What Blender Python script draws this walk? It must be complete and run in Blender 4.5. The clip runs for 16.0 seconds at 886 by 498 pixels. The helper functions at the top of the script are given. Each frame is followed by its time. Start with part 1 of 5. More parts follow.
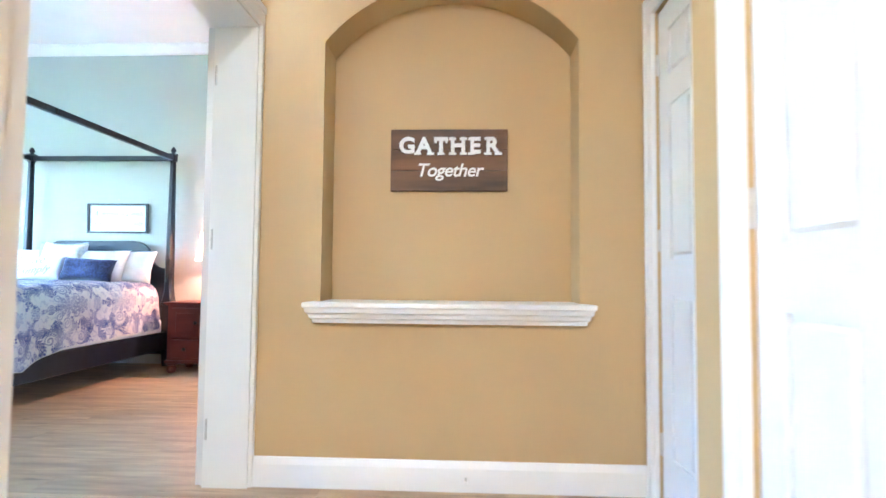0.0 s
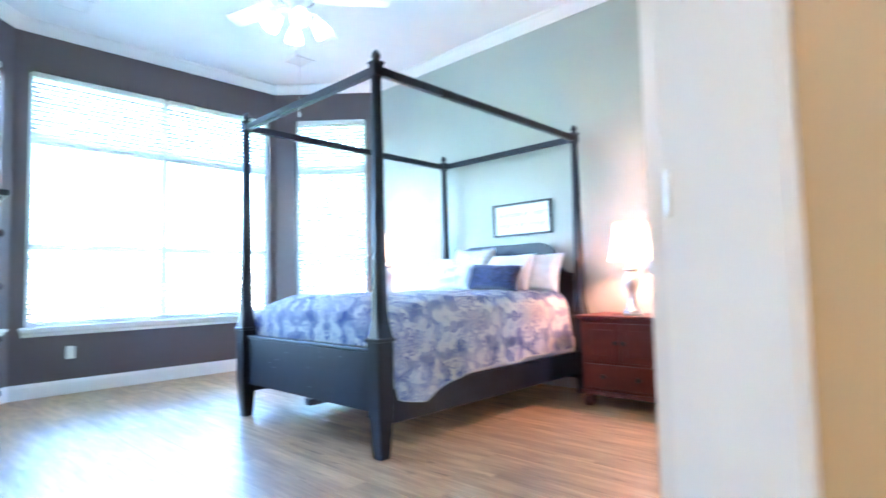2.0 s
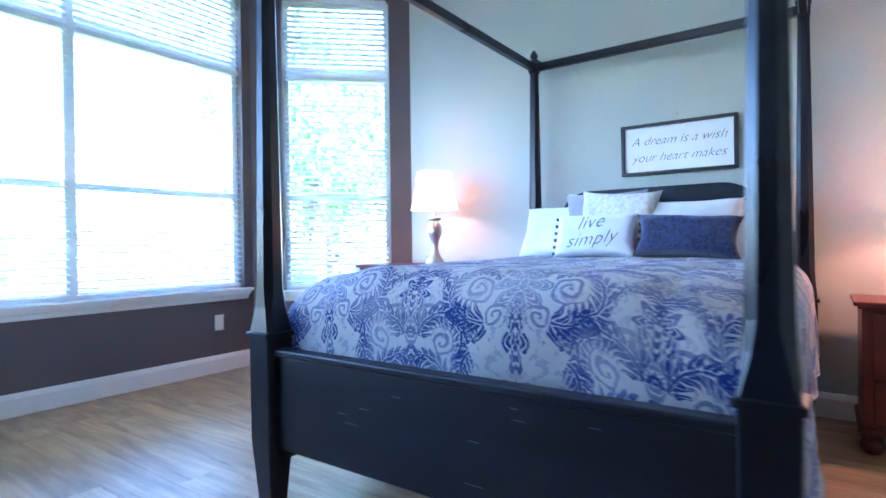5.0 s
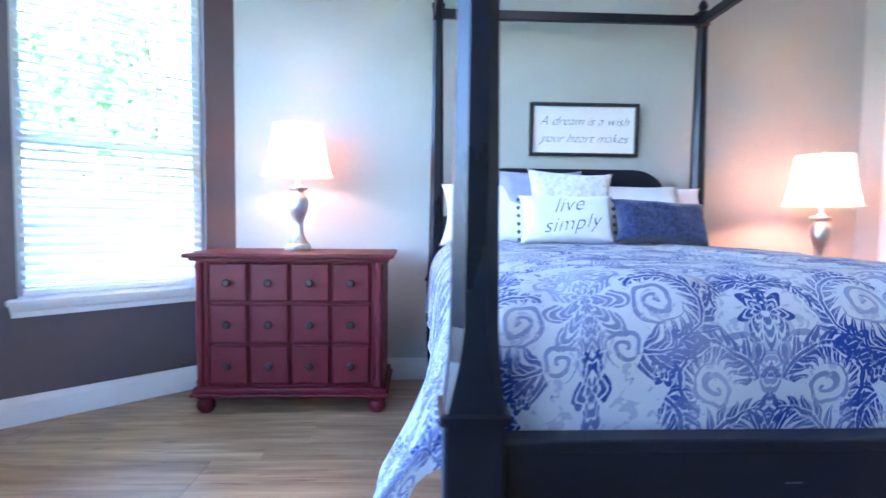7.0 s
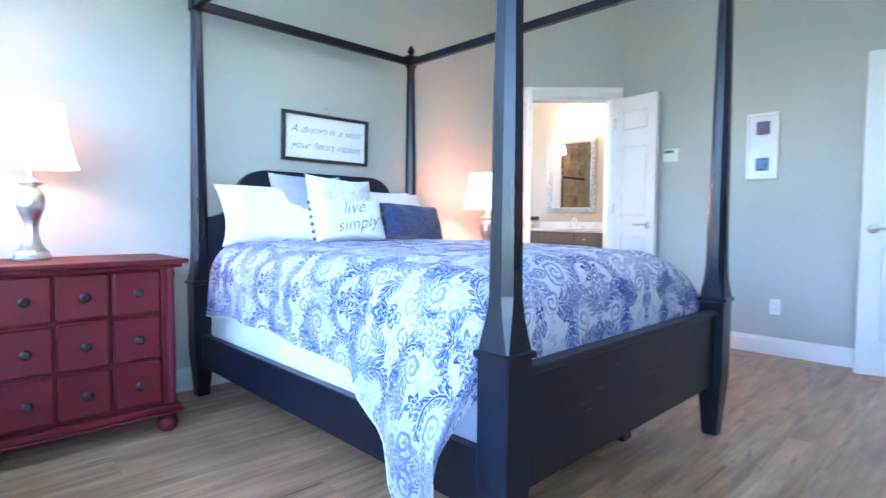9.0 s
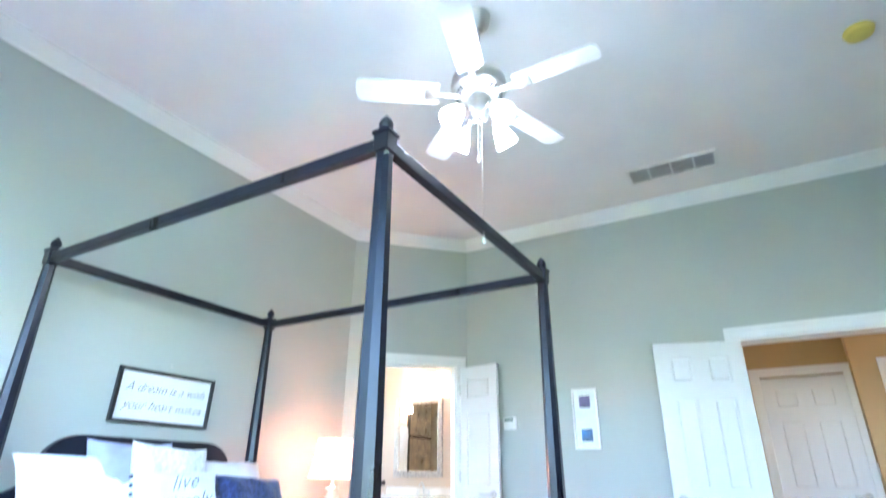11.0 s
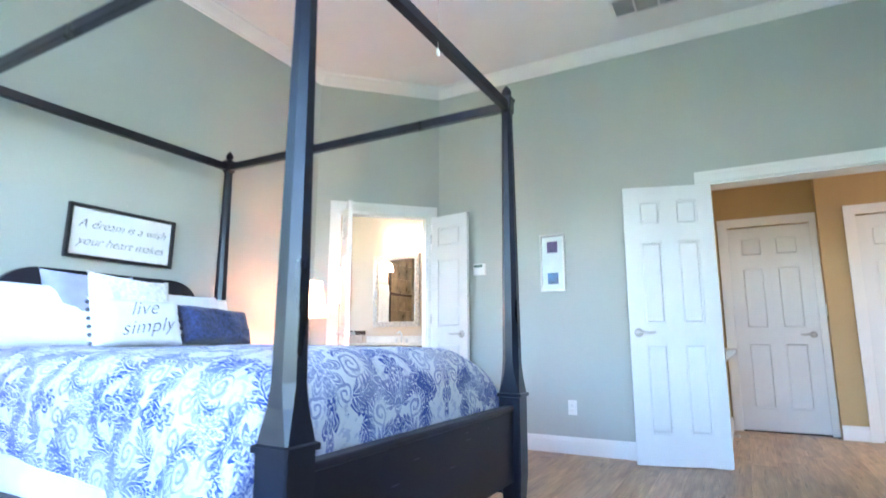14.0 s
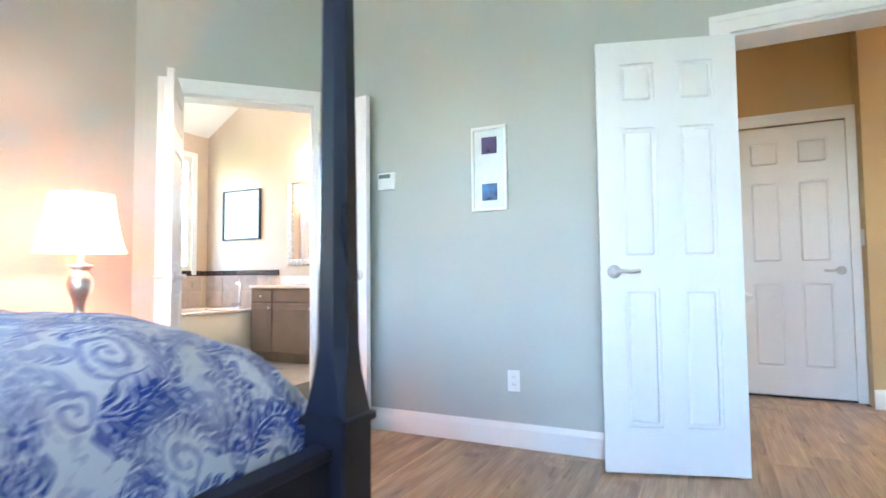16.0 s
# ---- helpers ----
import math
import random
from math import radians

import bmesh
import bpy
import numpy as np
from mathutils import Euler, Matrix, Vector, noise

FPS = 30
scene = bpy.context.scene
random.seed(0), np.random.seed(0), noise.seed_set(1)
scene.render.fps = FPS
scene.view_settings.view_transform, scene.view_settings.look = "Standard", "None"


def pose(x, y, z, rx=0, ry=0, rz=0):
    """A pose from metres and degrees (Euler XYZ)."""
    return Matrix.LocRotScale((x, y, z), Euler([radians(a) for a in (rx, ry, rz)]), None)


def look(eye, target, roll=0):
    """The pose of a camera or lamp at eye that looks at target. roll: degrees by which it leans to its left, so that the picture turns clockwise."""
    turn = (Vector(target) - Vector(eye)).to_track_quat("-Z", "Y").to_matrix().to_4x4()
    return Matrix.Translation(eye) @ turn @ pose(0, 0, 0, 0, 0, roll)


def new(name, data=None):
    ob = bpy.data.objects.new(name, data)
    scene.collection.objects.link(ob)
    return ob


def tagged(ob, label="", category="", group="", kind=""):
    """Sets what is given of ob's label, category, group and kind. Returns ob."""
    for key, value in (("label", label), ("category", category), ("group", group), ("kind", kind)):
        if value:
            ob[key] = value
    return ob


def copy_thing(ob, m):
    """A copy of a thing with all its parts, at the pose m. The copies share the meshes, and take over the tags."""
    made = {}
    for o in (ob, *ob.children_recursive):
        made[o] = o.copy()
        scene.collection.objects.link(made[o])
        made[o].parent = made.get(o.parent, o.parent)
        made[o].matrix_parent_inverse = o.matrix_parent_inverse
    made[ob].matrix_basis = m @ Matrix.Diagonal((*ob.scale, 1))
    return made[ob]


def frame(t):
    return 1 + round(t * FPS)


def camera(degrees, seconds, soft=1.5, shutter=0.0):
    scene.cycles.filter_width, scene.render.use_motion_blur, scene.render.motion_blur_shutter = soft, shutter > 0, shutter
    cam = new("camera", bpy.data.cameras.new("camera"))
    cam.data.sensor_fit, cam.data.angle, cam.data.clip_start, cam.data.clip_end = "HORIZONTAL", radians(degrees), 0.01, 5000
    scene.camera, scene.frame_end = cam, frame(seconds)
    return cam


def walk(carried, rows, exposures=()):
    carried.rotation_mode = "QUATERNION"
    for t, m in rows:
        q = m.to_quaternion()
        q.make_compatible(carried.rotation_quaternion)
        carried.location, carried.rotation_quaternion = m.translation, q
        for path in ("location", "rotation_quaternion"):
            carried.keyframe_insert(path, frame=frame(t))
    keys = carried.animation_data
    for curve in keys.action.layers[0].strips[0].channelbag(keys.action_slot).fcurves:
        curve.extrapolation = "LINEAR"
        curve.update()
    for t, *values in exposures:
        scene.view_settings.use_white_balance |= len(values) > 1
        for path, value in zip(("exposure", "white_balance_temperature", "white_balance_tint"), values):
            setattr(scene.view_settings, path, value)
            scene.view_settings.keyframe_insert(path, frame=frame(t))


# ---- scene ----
cam = camera(78.6, 16.0, shutter=0.5)
PATH = [
    (0, (0.316, 0.437, 0.926), (0.222, 2.432, 1.026), 0.5),
    (0.5, (0.227, 0.844, 0.926), (-0.008, 2.827, 1.025), 0.1),
    (1, (0.035, 1.21, 0.93), (-0.607, 3.101, 1.03), -0.6),
    (1.5, (-0.179, 1.519, 0.925), (-1.16, 3.259, 1.037), -1.0),
    (2, (-0.443, 1.769, 0.924), (-1.815, 3.219, 1.048), -1.3),
    (2.5, (-0.673, 1.933, 0.911), (-2.222, 3.191, 1.04), -1.3),
    (3, (-0.948, 2.075, 0.893), (-2.509, 3.322, 1.02), -1.4),
    (3.5, (-1.302, 2.172, 0.88), (-2.861, 3.42, 0.993), -1.5),
    (4, (-1.763, 2.237, 0.896), (-3.212, 3.613, 0.979), -1.3),
    (4.2, (-1.933, 2.275, 0.9), (-3.336, 3.695, 0.967), -1.2),
    (6.3, (-3.735, 2.702, 0.974), (-4.18, 4.655, 0.857), 0.2),
    (6.5, (-3.894, 2.714, 0.974), (-4.203, 4.686, 0.856), 0.2),
    (7, (-4.32, 2.713, 0.966), (-4.231, 4.708, 0.854), 0.6),
    (7.5, (-4.686, 2.722, 0.934), (-4.103, 4.633, 0.834), 1.2),
    (8, (-4.955, 2.764, 0.901), (-4.033, 4.538, 0.831), 1.2),
    (10.3, (-5.491, 2.76, 1.09), (-3.749, 3.738, 1.155), 1.0),
    (10.5, (-5.47, 2.722, 1.044), (-3.753, 3.705, 1.346), 0.8),
    (11, (-5.471, 2.702, 1.06), (-3.88, 3.628, 1.842), 0.5),
    (11.5, (-5.473, 2.697, 1.058), (-3.97, 3.579, 2.04), 0.4),
    (12, (-5.471, 2.677, 1.014), (-3.975, 3.553, 2.014), 0.3),
    (12.5, (-5.49, 2.648, 0.972), (-3.966, 3.519, 1.93), 0.3),
    (13, (-5.503, 2.634, 0.922), (-3.891, 3.523, 1.704), 0.2),
    (13.5, (-5.461, 2.64, 0.9), (-3.766, 3.566, 1.416), 0.1),
    (14, (-5.256, 2.656, 0.882), (-3.526, 3.602, 1.216), 0.0),
    (14.5, (-4.985, 2.755, 0.882), (-3.228, 3.688, 1.084), -0.2),
    (15, (-4.587, 2.815, 0.86), (-2.797, 3.695, 1.003), -0.2),
    (15.5, (-4.12, 2.855, 0.862), (-2.317, 3.712, 0.996), -0.4),
    (16, (-3.679, 2.935, 0.925), (-1.881, 3.807, 1.027), -0.6),
]
EXPOSURE = [(0, 6.16, 4850, 4), (0.5, 6.24, 4850, 4), (1.5, 6.14, 4800, 5), (2.5, 5.65, 4850, 10), (4, 5.1, 4700, 12), (6.5, 4.9, 4950, 18), (7, 5.02, 5000, 18), (8, 5.05, 5100, 17), (10.5, 5.45, 5100, 9), (11.8, 5.57, 5250, 9), (12.5, 5.47, 5250, 9), (13.5, 5.55, 5300, 10), (14.5, 5.2, 5450, 9), (16, 5.52, 5700, 10)]
SKY, LAMP_W = 0.15, 1.05
walk(cam, [(t, look(eye, target, roll)) for t, eye, target, roll in PATH], exposures=EXPOSURE)

# ---- world, sun, exposure ----
world = bpy.data.worlds.new("world")
scene.world = world
world.use_nodes = True
wn = world.node_tree
sky = wn.nodes.new("ShaderNodeTexSky")
sky.sky_type, sky.sun_disc = "NISHITA", False
sky.sun_elevation, sky.sun_rotation = radians(50), radians(130)
wn.links.new(sky.outputs[0], wn.nodes["Background"].inputs[0])
wn.nodes["Background"].inputs[1].default_value = SKY
sun = new("sun", bpy.data.lights.new("sun", "SUN"))
sun.data.energy, sun.data.angle, sun.data.color = 5.0, radians(0.5), (1, 0.95, 0.88)
sun.matrix_world = look((12, -9, 17), (0, 0, 0))


# ---- materials ----
def mat(name, base, rough=0.6, metal=0.0, var=0.08, scale=6.0, bump=0.1, fine=120.0, stretch=(1, 1, 1), rnd=0.0, dark=None, spec=0.5, sheen=0.0):
    m = bpy.data.materials.new(name)
    m.use_nodes = True
    nt = m.node_tree
    N, L = nt.nodes, nt.links
    b = N["Principled BSDF"]
    co = N.new("ShaderNodeTexCoord")
    mp = N.new("ShaderNodeMapping")
    mp.inputs["Scale"].default_value = stretch
    L.new(co.outputs["Object"], mp.inputs[0])
    n1 = N.new("ShaderNodeTexNoise")
    n1.inputs["Scale"].default_value, n1.inputs["Detail"].default_value = scale, 5
    n2 = N.new("ShaderNodeTexNoise")
    n2.inputs["Scale"].default_value, n2.inputs["Detail"].default_value = fine, 3
    L.new(mp.outputs[0], n1.inputs["Vector"])
    L.new(mp.outputs[0], n2.inputs["Vector"])
    mx = N.new("ShaderNodeMix")
    mx.data_type = "RGBA"
    lo = dark or tuple(c * (1 - 2 * var) for c in base)
    hi = tuple(min(1, c * (1 + var)) for c in base)
    mx.inputs[6].default_value, mx.inputs[7].default_value = (*lo, 1), (*hi, 1)
    rp = N.new("ShaderNodeMapRange")
    rp.inputs[1].default_value, rp.inputs[2].default_value = 0.3, 0.7
    L.new(n1.outputs[0], rp.inputs[0])
    L.new(rp.outputs[0], mx.inputs[0])
    out = mx.outputs[2]
    if rnd:
        oi = N.new("ShaderNodeObjectInfo")
        hs = N.new("ShaderNodeHueSaturation")
        r2 = N.new("ShaderNodeMapRange")
        r2.inputs[3].default_value, r2.inputs[4].default_value = 1 - rnd, 1 + rnd
        L.new(oi.outputs["Random"], r2.inputs[0])
        L.new(r2.outputs[0], hs.inputs["Value"])
        L.new(out, hs.inputs["Color"])
        out = hs.outputs[0]
        ad = N.new("ShaderNodeVectorMath")
        sc = N.new("ShaderNodeMath")
        sc.operation, sc.inputs[1].default_value = "MULTIPLY", 37.0
        L.new(oi.outputs["Random"], sc.inputs[0])
        L.new(mp.outputs[0], ad.inputs[0])
        L.new(sc.outputs[0], ad.inputs[1])
        L.new(ad.outputs[0], n1.inputs["Vector"])
        L.new(ad.outputs[0], n2.inputs["Vector"])
    L.new(out, b.inputs["Base Color"])
    rr = N.new("ShaderNodeMapRange")
    rr.inputs[3].default_value, rr.inputs[4].default_value = max(0.02, rough - 0.08), min(1, rough + 0.08)
    L.new(n1.outputs[0], rr.inputs[0])
    L.new(rr.outputs[0], b.inputs["Roughness"])
    b.inputs["Metallic"].default_value = metal
    b.inputs["Specular IOR Level"].default_value = spec
    b.inputs["Sheen Weight"].default_value = sheen
    if bump:
        bp = N.new("ShaderNodeBump")
        bp.inputs["Strength"].default_value, bp.inputs["Distance"].default_value = bump, 0.002
        L.new(n2.outputs[0], bp.inputs["Height"])
        L.new(bp.outputs[0], b.inputs["Normal"])
    return m


def glow(name, color, strength):
    m = bpy.data.materials.new(name)
    m.use_nodes = True
    b = m.node_tree.nodes["Principled BSDF"]
    b.inputs["Base Color"].default_value = (*color, 1)
    b.inputs["Emission Color"].default_value = (*color, 1)
    b.inputs["Emission Strength"].default_value = strength
    return m


SAGE = mat("sage_grey_wall_paint", (0.45, 0.467, 0.425), 0.62, var=0.02, scale=1.5, bump=0.12, fine=160)
TAUPE = mat("dark_taupe_wall_paint", (0.105, 0.085, 0.085), 0.6, var=0.03, scale=1.5, bump=0.12, fine=160)
TAN = mat("tan_wall_paint", (0.50, 0.35, 0.16), 0.6, var=0.025, scale=1.5, bump=0.12, fine=160)
PEACH = mat("beige_bath_paint", (0.60, 0.46, 0.33), 0.6, var=0.025, scale=1.5, bump=0.12, fine=160)
CEIL = mat("white_ceiling_paint", (0.84, 0.83, 0.81), 0.8, var=0.02, scale=2, bump=0.2, fine=90)
WHITE = mat("white_gloss_trim", (0.80, 0.79, 0.76), 0.32, var=0.015, scale=3, bump=0.03, fine=60)
DOORW = mat("white_door_paint", (0.75, 0.745, 0.73), 0.35, var=0.02, scale=3, bump=0.05, fine=80, stretch=(1, 1, 0.15))
BLACKW = mat("black_stained_wood", (0.008, 0.0095, 0.018), 0.3, var=0.25, scale=7, bump=0.15, fine=60, stretch=(1, 1, 0.2), spec=0.4)
BLACKH = mat("black_stained_board", (0.008, 0.0095, 0.018), 0.38, var=0.25, scale=7, bump=0.15, fine=60, stretch=(0.2, 1, 1), spec=0.36)
REDW = mat("cherry_red_painted_wood", (0.11, 0.008, 0.013), 0.45, var=0.18, scale=9, bump=0.12, fine=70, stretch=(0.4, 1, 1), spec=0.3)
REDB = mat("reddish_brown_wood", (0.125, 0.02, 0.011), 0.4, var=0.2, scale=8, bump=0.12, fine=70, stretch=(0.4, 1, 1))
KNOB = mat("aged_bronze_knob", (0.05, 0.035, 0.03), 0.4, 0.6, var=0.2, scale=30, bump=0.05)
NICKEL = mat("brushed_nickel", (0.62, 0.60, 0.57), 0.36, 1.0, var=0.06, scale=25, bump=0.06, fine=200, stretch=(1, 1, 6))
LINEN = mat("white_cotton", (0.80, 0.80, 0.82), 0.85, var=0.03, scale=12, bump=0.35, fine=260, sheen=0.2)
CREAM = mat("cream_textured_cotton", (0.76, 0.75, 0.72), 0.9, var=0.12, scale=45, bump=0.9, fine=150, sheen=0.2)
LILAC = mat("lilac_grey_cotton", (0.36, 0.36, 0.50), 0.85, var=0.06, scale=12, bump=0.35, fine=260, sheen=0.2)
NAVY = mat("navy_chenille", (0.035, 0.045, 0.13), 0.95, var=0.35, scale=60, bump=1.0, fine=110, sheen=0.4)
INK = mat("grey_script_ink", (0.09, 0.095, 0.12), 0.7, var=0.05, bump=0)
PAPER = mat("white_print_paper", (0.82, 0.82, 0.82), 0.5, var=0.01, bump=0.03)
FRAMEB = mat("black_picture_frame", (0.014, 0.014, 0.016), 0.4, var=0.2, bump=0.1)
PLASTIC = mat("white_plastic", (0.78, 0.77, 0.74), 0.4, var=0.01, bump=0)
YELLOW = mat("yellowed_plastic_cover", (0.72, 0.60, 0.12), 0.4, var=0.05, bump=0.02)
SIGNW = mat("stained_sign_boards", (0.15, 0.072, 0.028), 0.6, var=0.4, scale=9, bump=0.5, fine=60, stretch=(0.15, 1, 1))
BLADE = mat("white_fan_blade", (0.80, 0.80, 0.80), 0.35, var=0.02, bump=0.03)
TAUPEC = mat("taupe_cabinet_paint", (0.21, 0.155, 0.115), 0.45, var=0.06, scale=6, bump=0.08)
STONE = mat("cultured_marble", (0.78, 0.72, 0.64), 0.2, var=0.06, scale=7, bump=0.02)
TILE = mat("beige_wall_tile", (0.55, 0.43, 0.33), 0.3, var=0.12, scale=5, bump=0.05, rnd=0.08)
MOSAIC = mat("dark_mosaic", (0.10, 0.065, 0.05), 0.2, var=0.5, scale=60, bump=0.3, fine=60)
TUB = mat("ivory_acrylic_tub", (0.74, 0.68, 0.60), 0.15, var=0.01, bump=0)
GRASS = mat("lawn_grass", (0.09, 0.15, 0.045), 0.9, var=0.4, scale=3, bump=1.0, fine=40)
BARK = mat("tree_bark", (0.12, 0.085, 0.06), 0.9, var=0.4, scale=12, bump=1.0, fine=40)
LEAF = mat("green_leaves", (0.12, 0.20, 0.07), 0.6, var=0.5, scale=2.5, bump=0)
lt_ = LEAF.node_tree
ltr = lt_.nodes.new("ShaderNodeBsdfTranslucent")
ltr.inputs[0].default_value = (0.16, 0.26, 0.08, 1)
lmx = lt_.nodes.new("ShaderNodeMixShader")
lmx.inputs[0].default_value = 0.5
lt_.links.new(lt_.nodes["Principled BSDF"].outputs[0], lmx.inputs[1])
lt_.links.new(ltr.outputs[0], lmx.inputs[2])
lt_.links.new(lmx.outputs[0], lt_.nodes["Material Output"].inputs[0])
FENCE = mat("weathered_cedar", (0.26, 0.20, 0.15), 0.8, var=0.25, scale=8, bump=0.4, stretch=(1, 1, 0.2), rnd=0.12)
SUBFLOOR = mat("subfloor", (0.12, 0.09, 0.06), 0.9)
BULB = glow("lit_frosted_glass", (1.0, 0.98, 0.95), 1.3)
# glow of the unseen dome that is added to brighten the hall
HALL_FILL = glow("hall_fill_glow", (1.0, 0.90, 0.78), 9.0)
VBULB = glow("lit_vanity_glass", (1.0, 0.76, 0.52), 1.6)
GLASSW = mat("art_pale_mat", (0.70, 0.74, 0.72), 0.25, var=0.06, scale=9, bump=0.02)
ARTV = mat("art_violet_square", (0.07, 0.035, 0.13), 0.3, var=0.3, scale=14, bump=0.05)
ARTB = mat("art_teal_square", (0.03, 0.13, 0.34), 0.3, var=0.4, scale=14, bump=0.05)
SILVER = mat("silver_frame", (0.55, 0.50, 0.44), 0.35, 0.7, var=0.2, scale=30, bump=0.3)


def planks_mat():
    """Hickory-look planks: honey to brown streaks, darker cathedral patches and small knots."""
    m = mat("wood_look_planks", (0.60, 0.425, 0.25), 0.36, var=0.06, scale=2.6, bump=0.12, fine=26, stretch=(0.55, 2.4, 1), rnd=0.07, dark=(0.44, 0.295, 0.165), spec=0.65)
    nt = m.node_tree
    N, L = nt.nodes, nt.links
    src = [n for n in N if n.bl_idname == "ShaderNodeVectorMath"][0]
    hs = [n for n in N if n.bl_idname == "ShaderNodeHueSaturation"][0]
    out = hs.outputs[0]

    def layer(scale, detail, distortion, lo, hi, dark, light, amount, stretch):
        nonlocal out
        st = N.new("ShaderNodeVectorMath")
        st.operation = "MULTIPLY"
        st.inputs[1].default_value = stretch
        L.new(src.outputs[0], st.inputs[0])
        w = N.new("ShaderNodeTexNoise")
        w.inputs["Scale"].default_value, w.inputs["Detail"].default_value, w.inputs["Distortion"].default_value = scale, detail, distortion
        L.new(st.outputs[0], w.inputs["Vector"])
        r = N.new("ShaderNodeMapRange")
        r.inputs[1].default_value, r.inputs[2].default_value = lo, hi
        L.new(w.outputs[0], r.inputs[0])
        c = N.new("ShaderNodeMix")
        c.data_type = "RGBA"
        c.inputs[6].default_value, c.inputs[7].default_value = (*dark, 1), (*light, 1)
        L.new(r.outputs[0], c.inputs[0])
        k = N.new("ShaderNodeMix")
        k.data_type, k.blend_type = "RGBA", "MULTIPLY"
        k.inputs[0].default_value = amount
        L.new(out, k.inputs[6])
        L.new(c.outputs[2], k.inputs[7])
        out = k.outputs[2]

    layer(7, 6, 0.2, 0.25, 0.75, (0.55, 0.48, 0.42), (1.14, 1.12, 1.08), 0.85, (0.9, 1.4, 1))
    layer(3.4, 5, 0.3, 0.28, 0.56, (0.45, 0.37, 0.31), (1, 1, 1), 0.6, (1.1, 1.3, 1))
    layer(11, 3, 0.5, 0.27, 0.36, (0.30, 0.23, 0.18), (1, 1, 1), 0.7, (0.8, 1.2, 1))
    layer(24, 3, 0.3, 0.30, 0.62, (0.66, 0.60, 0.55), (1.05, 1.05, 1.05), 0.6, (0.35, 2.0, 1))
    L.new(out, N["Principled BSDF"].inputs["Base Color"])
    return m


PLANK = planks_mat()


def damask_mat():
    """White cotton with a mirrored blue leaf-and-scroll print, by the cloth's own u and v in metres."""
    m = bpy.data.materials.new("blue_damask_cotton")
    m.use_nodes = True
    N, L = m.node_tree.nodes, m.node_tree.links
    b = N["Principled BSDF"]
    uv = N.new("ShaderNodeUVMap")
    sp = N.new("ShaderNodeSeparateXYZ")
    L.new(uv.outputs[0], sp.inputs[0])

    def math_node(op, a, bb, c=None):
        n = N.new("ShaderNodeMath")
        n.operation = op
        for i, v in enumerate((a, bb, c)):
            if v is None:
                continue
            if isinstance(v, (int, float)):
                n.inputs[i].default_value = v
            else:
                L.new(v, n.inputs[i])
        return n.outputs[0]

    # half repeat 0.35 m across (mirrored), 0.62 m along; the medallion's axis is gu = 0, the branch's axis gu = 0.35
    mu = math_node("PINGPONG", math_node("ADD", sp.outputs[0], 10.32), 0.35)
    mv = math_node("MODULO", math_node("ADD", sp.outputs[1], 6.49), 0.62)
    cb = N.new("ShaderNodeCombineXYZ")
    L.new(mu, cb.inputs[0])
    L.new(mv, cb.inputs[1])
    fin = N.new("ShaderNodeTexNoise")
    fin.inputs["Scale"].default_value, fin.inputs["Detail"].default_value, fin.inputs["Distortion"].default_value = 60, 2, 1.5
    L.new(cb.outputs[0], fin.inputs["Vector"])

    def band(x, a, c):
        r = N.new("ShaderNodeMapRange")
        r.inputs[1].default_value, r.inputs[2].default_value = a, c
        L.new(x, r.inputs[0])
        return r.outputs[0]

    wob = N.new("ShaderNodeTexNoise")
    wob.inputs["Scale"].default_value, wob.inputs["Detail"].default_value = 22, 1
    L.new(cb.outputs[0], wob.inputs["Vector"])
    wx = math_node("MULTIPLY", math_node("SUBTRACT", wob.outputs[0], 0.5), 0.028)
    gu, gv = math_node("ADD", mu, wx), math_node("SUBTRACT", mv, wx)

    def polar(cx, cy, sx=1.0, sy=1.0):
        du = math_node("DIVIDE", math_node("SUBTRACT", gu, cx), sx)
        dw = math_node("DIVIDE", math_node("SUBTRACT", gv, cy), sy)
        r = math_node("SQRT", math_node("ADD", math_node("MULTIPLY", du, du), math_node("MULTIPLY", dw, dw)), 0)
        return r, math_node("ARCTAN2", dw, du)

    def branch(cx, cy, radius, start, span, turn, height, pitch):
        """A curling stem on an arc, with slanted leaves on both sides that shrink to its tip."""
        r, th = polar(cx, cy)
        rel = math_node("FLOORED_MODULO", math_node("MULTIPLY", math_node("SUBTRACT", th, radians(start)), turn), 2 * math.pi)
        go = math_node("DIVIDE", rel, radians(span))
        ring = math_node("SUBTRACT", radius, math_node("MULTIPLY", go, radius * 0.38))
        d = math_node("ABSOLUTE", math_node("SUBTRACT", r, ring), 0)
        size = math_node("MULTIPLY", math_node("SUBTRACT", 1.25, go), height)
        k = math_node("DIVIDE", d, size)
        along_ = math_node("SUBTRACT", math_node("MULTIPLY", rel, radius), math_node("MULTIPLY", d, 0.9))
        f = math_node("ABSOLUTE", math_node("SUBTRACT", math_node("FRACT", math_node("DIVIDE", along_, pitch), 0), 0.5), 0)
        wide = math_node("MULTIPLY", math_node("SUBTRACT", 1.0, math_node("MULTIPLY", k, k)), 0.43)
        blade = math_node("MULTIPLY", math_node("LESS_THAN", f, wide), math_node("GREATER_THAN", f, 0.035))
        blade = math_node("MULTIPLY", blade, math_node("GREATER_THAN", d, 0.0065))
        stem = math_node("LESS_THAN", d, 0.0035)
        return math_node("MULTIPLY", math_node("MAXIMUM", blade, stem), math_node("LESS_THAN", go, 1.0))

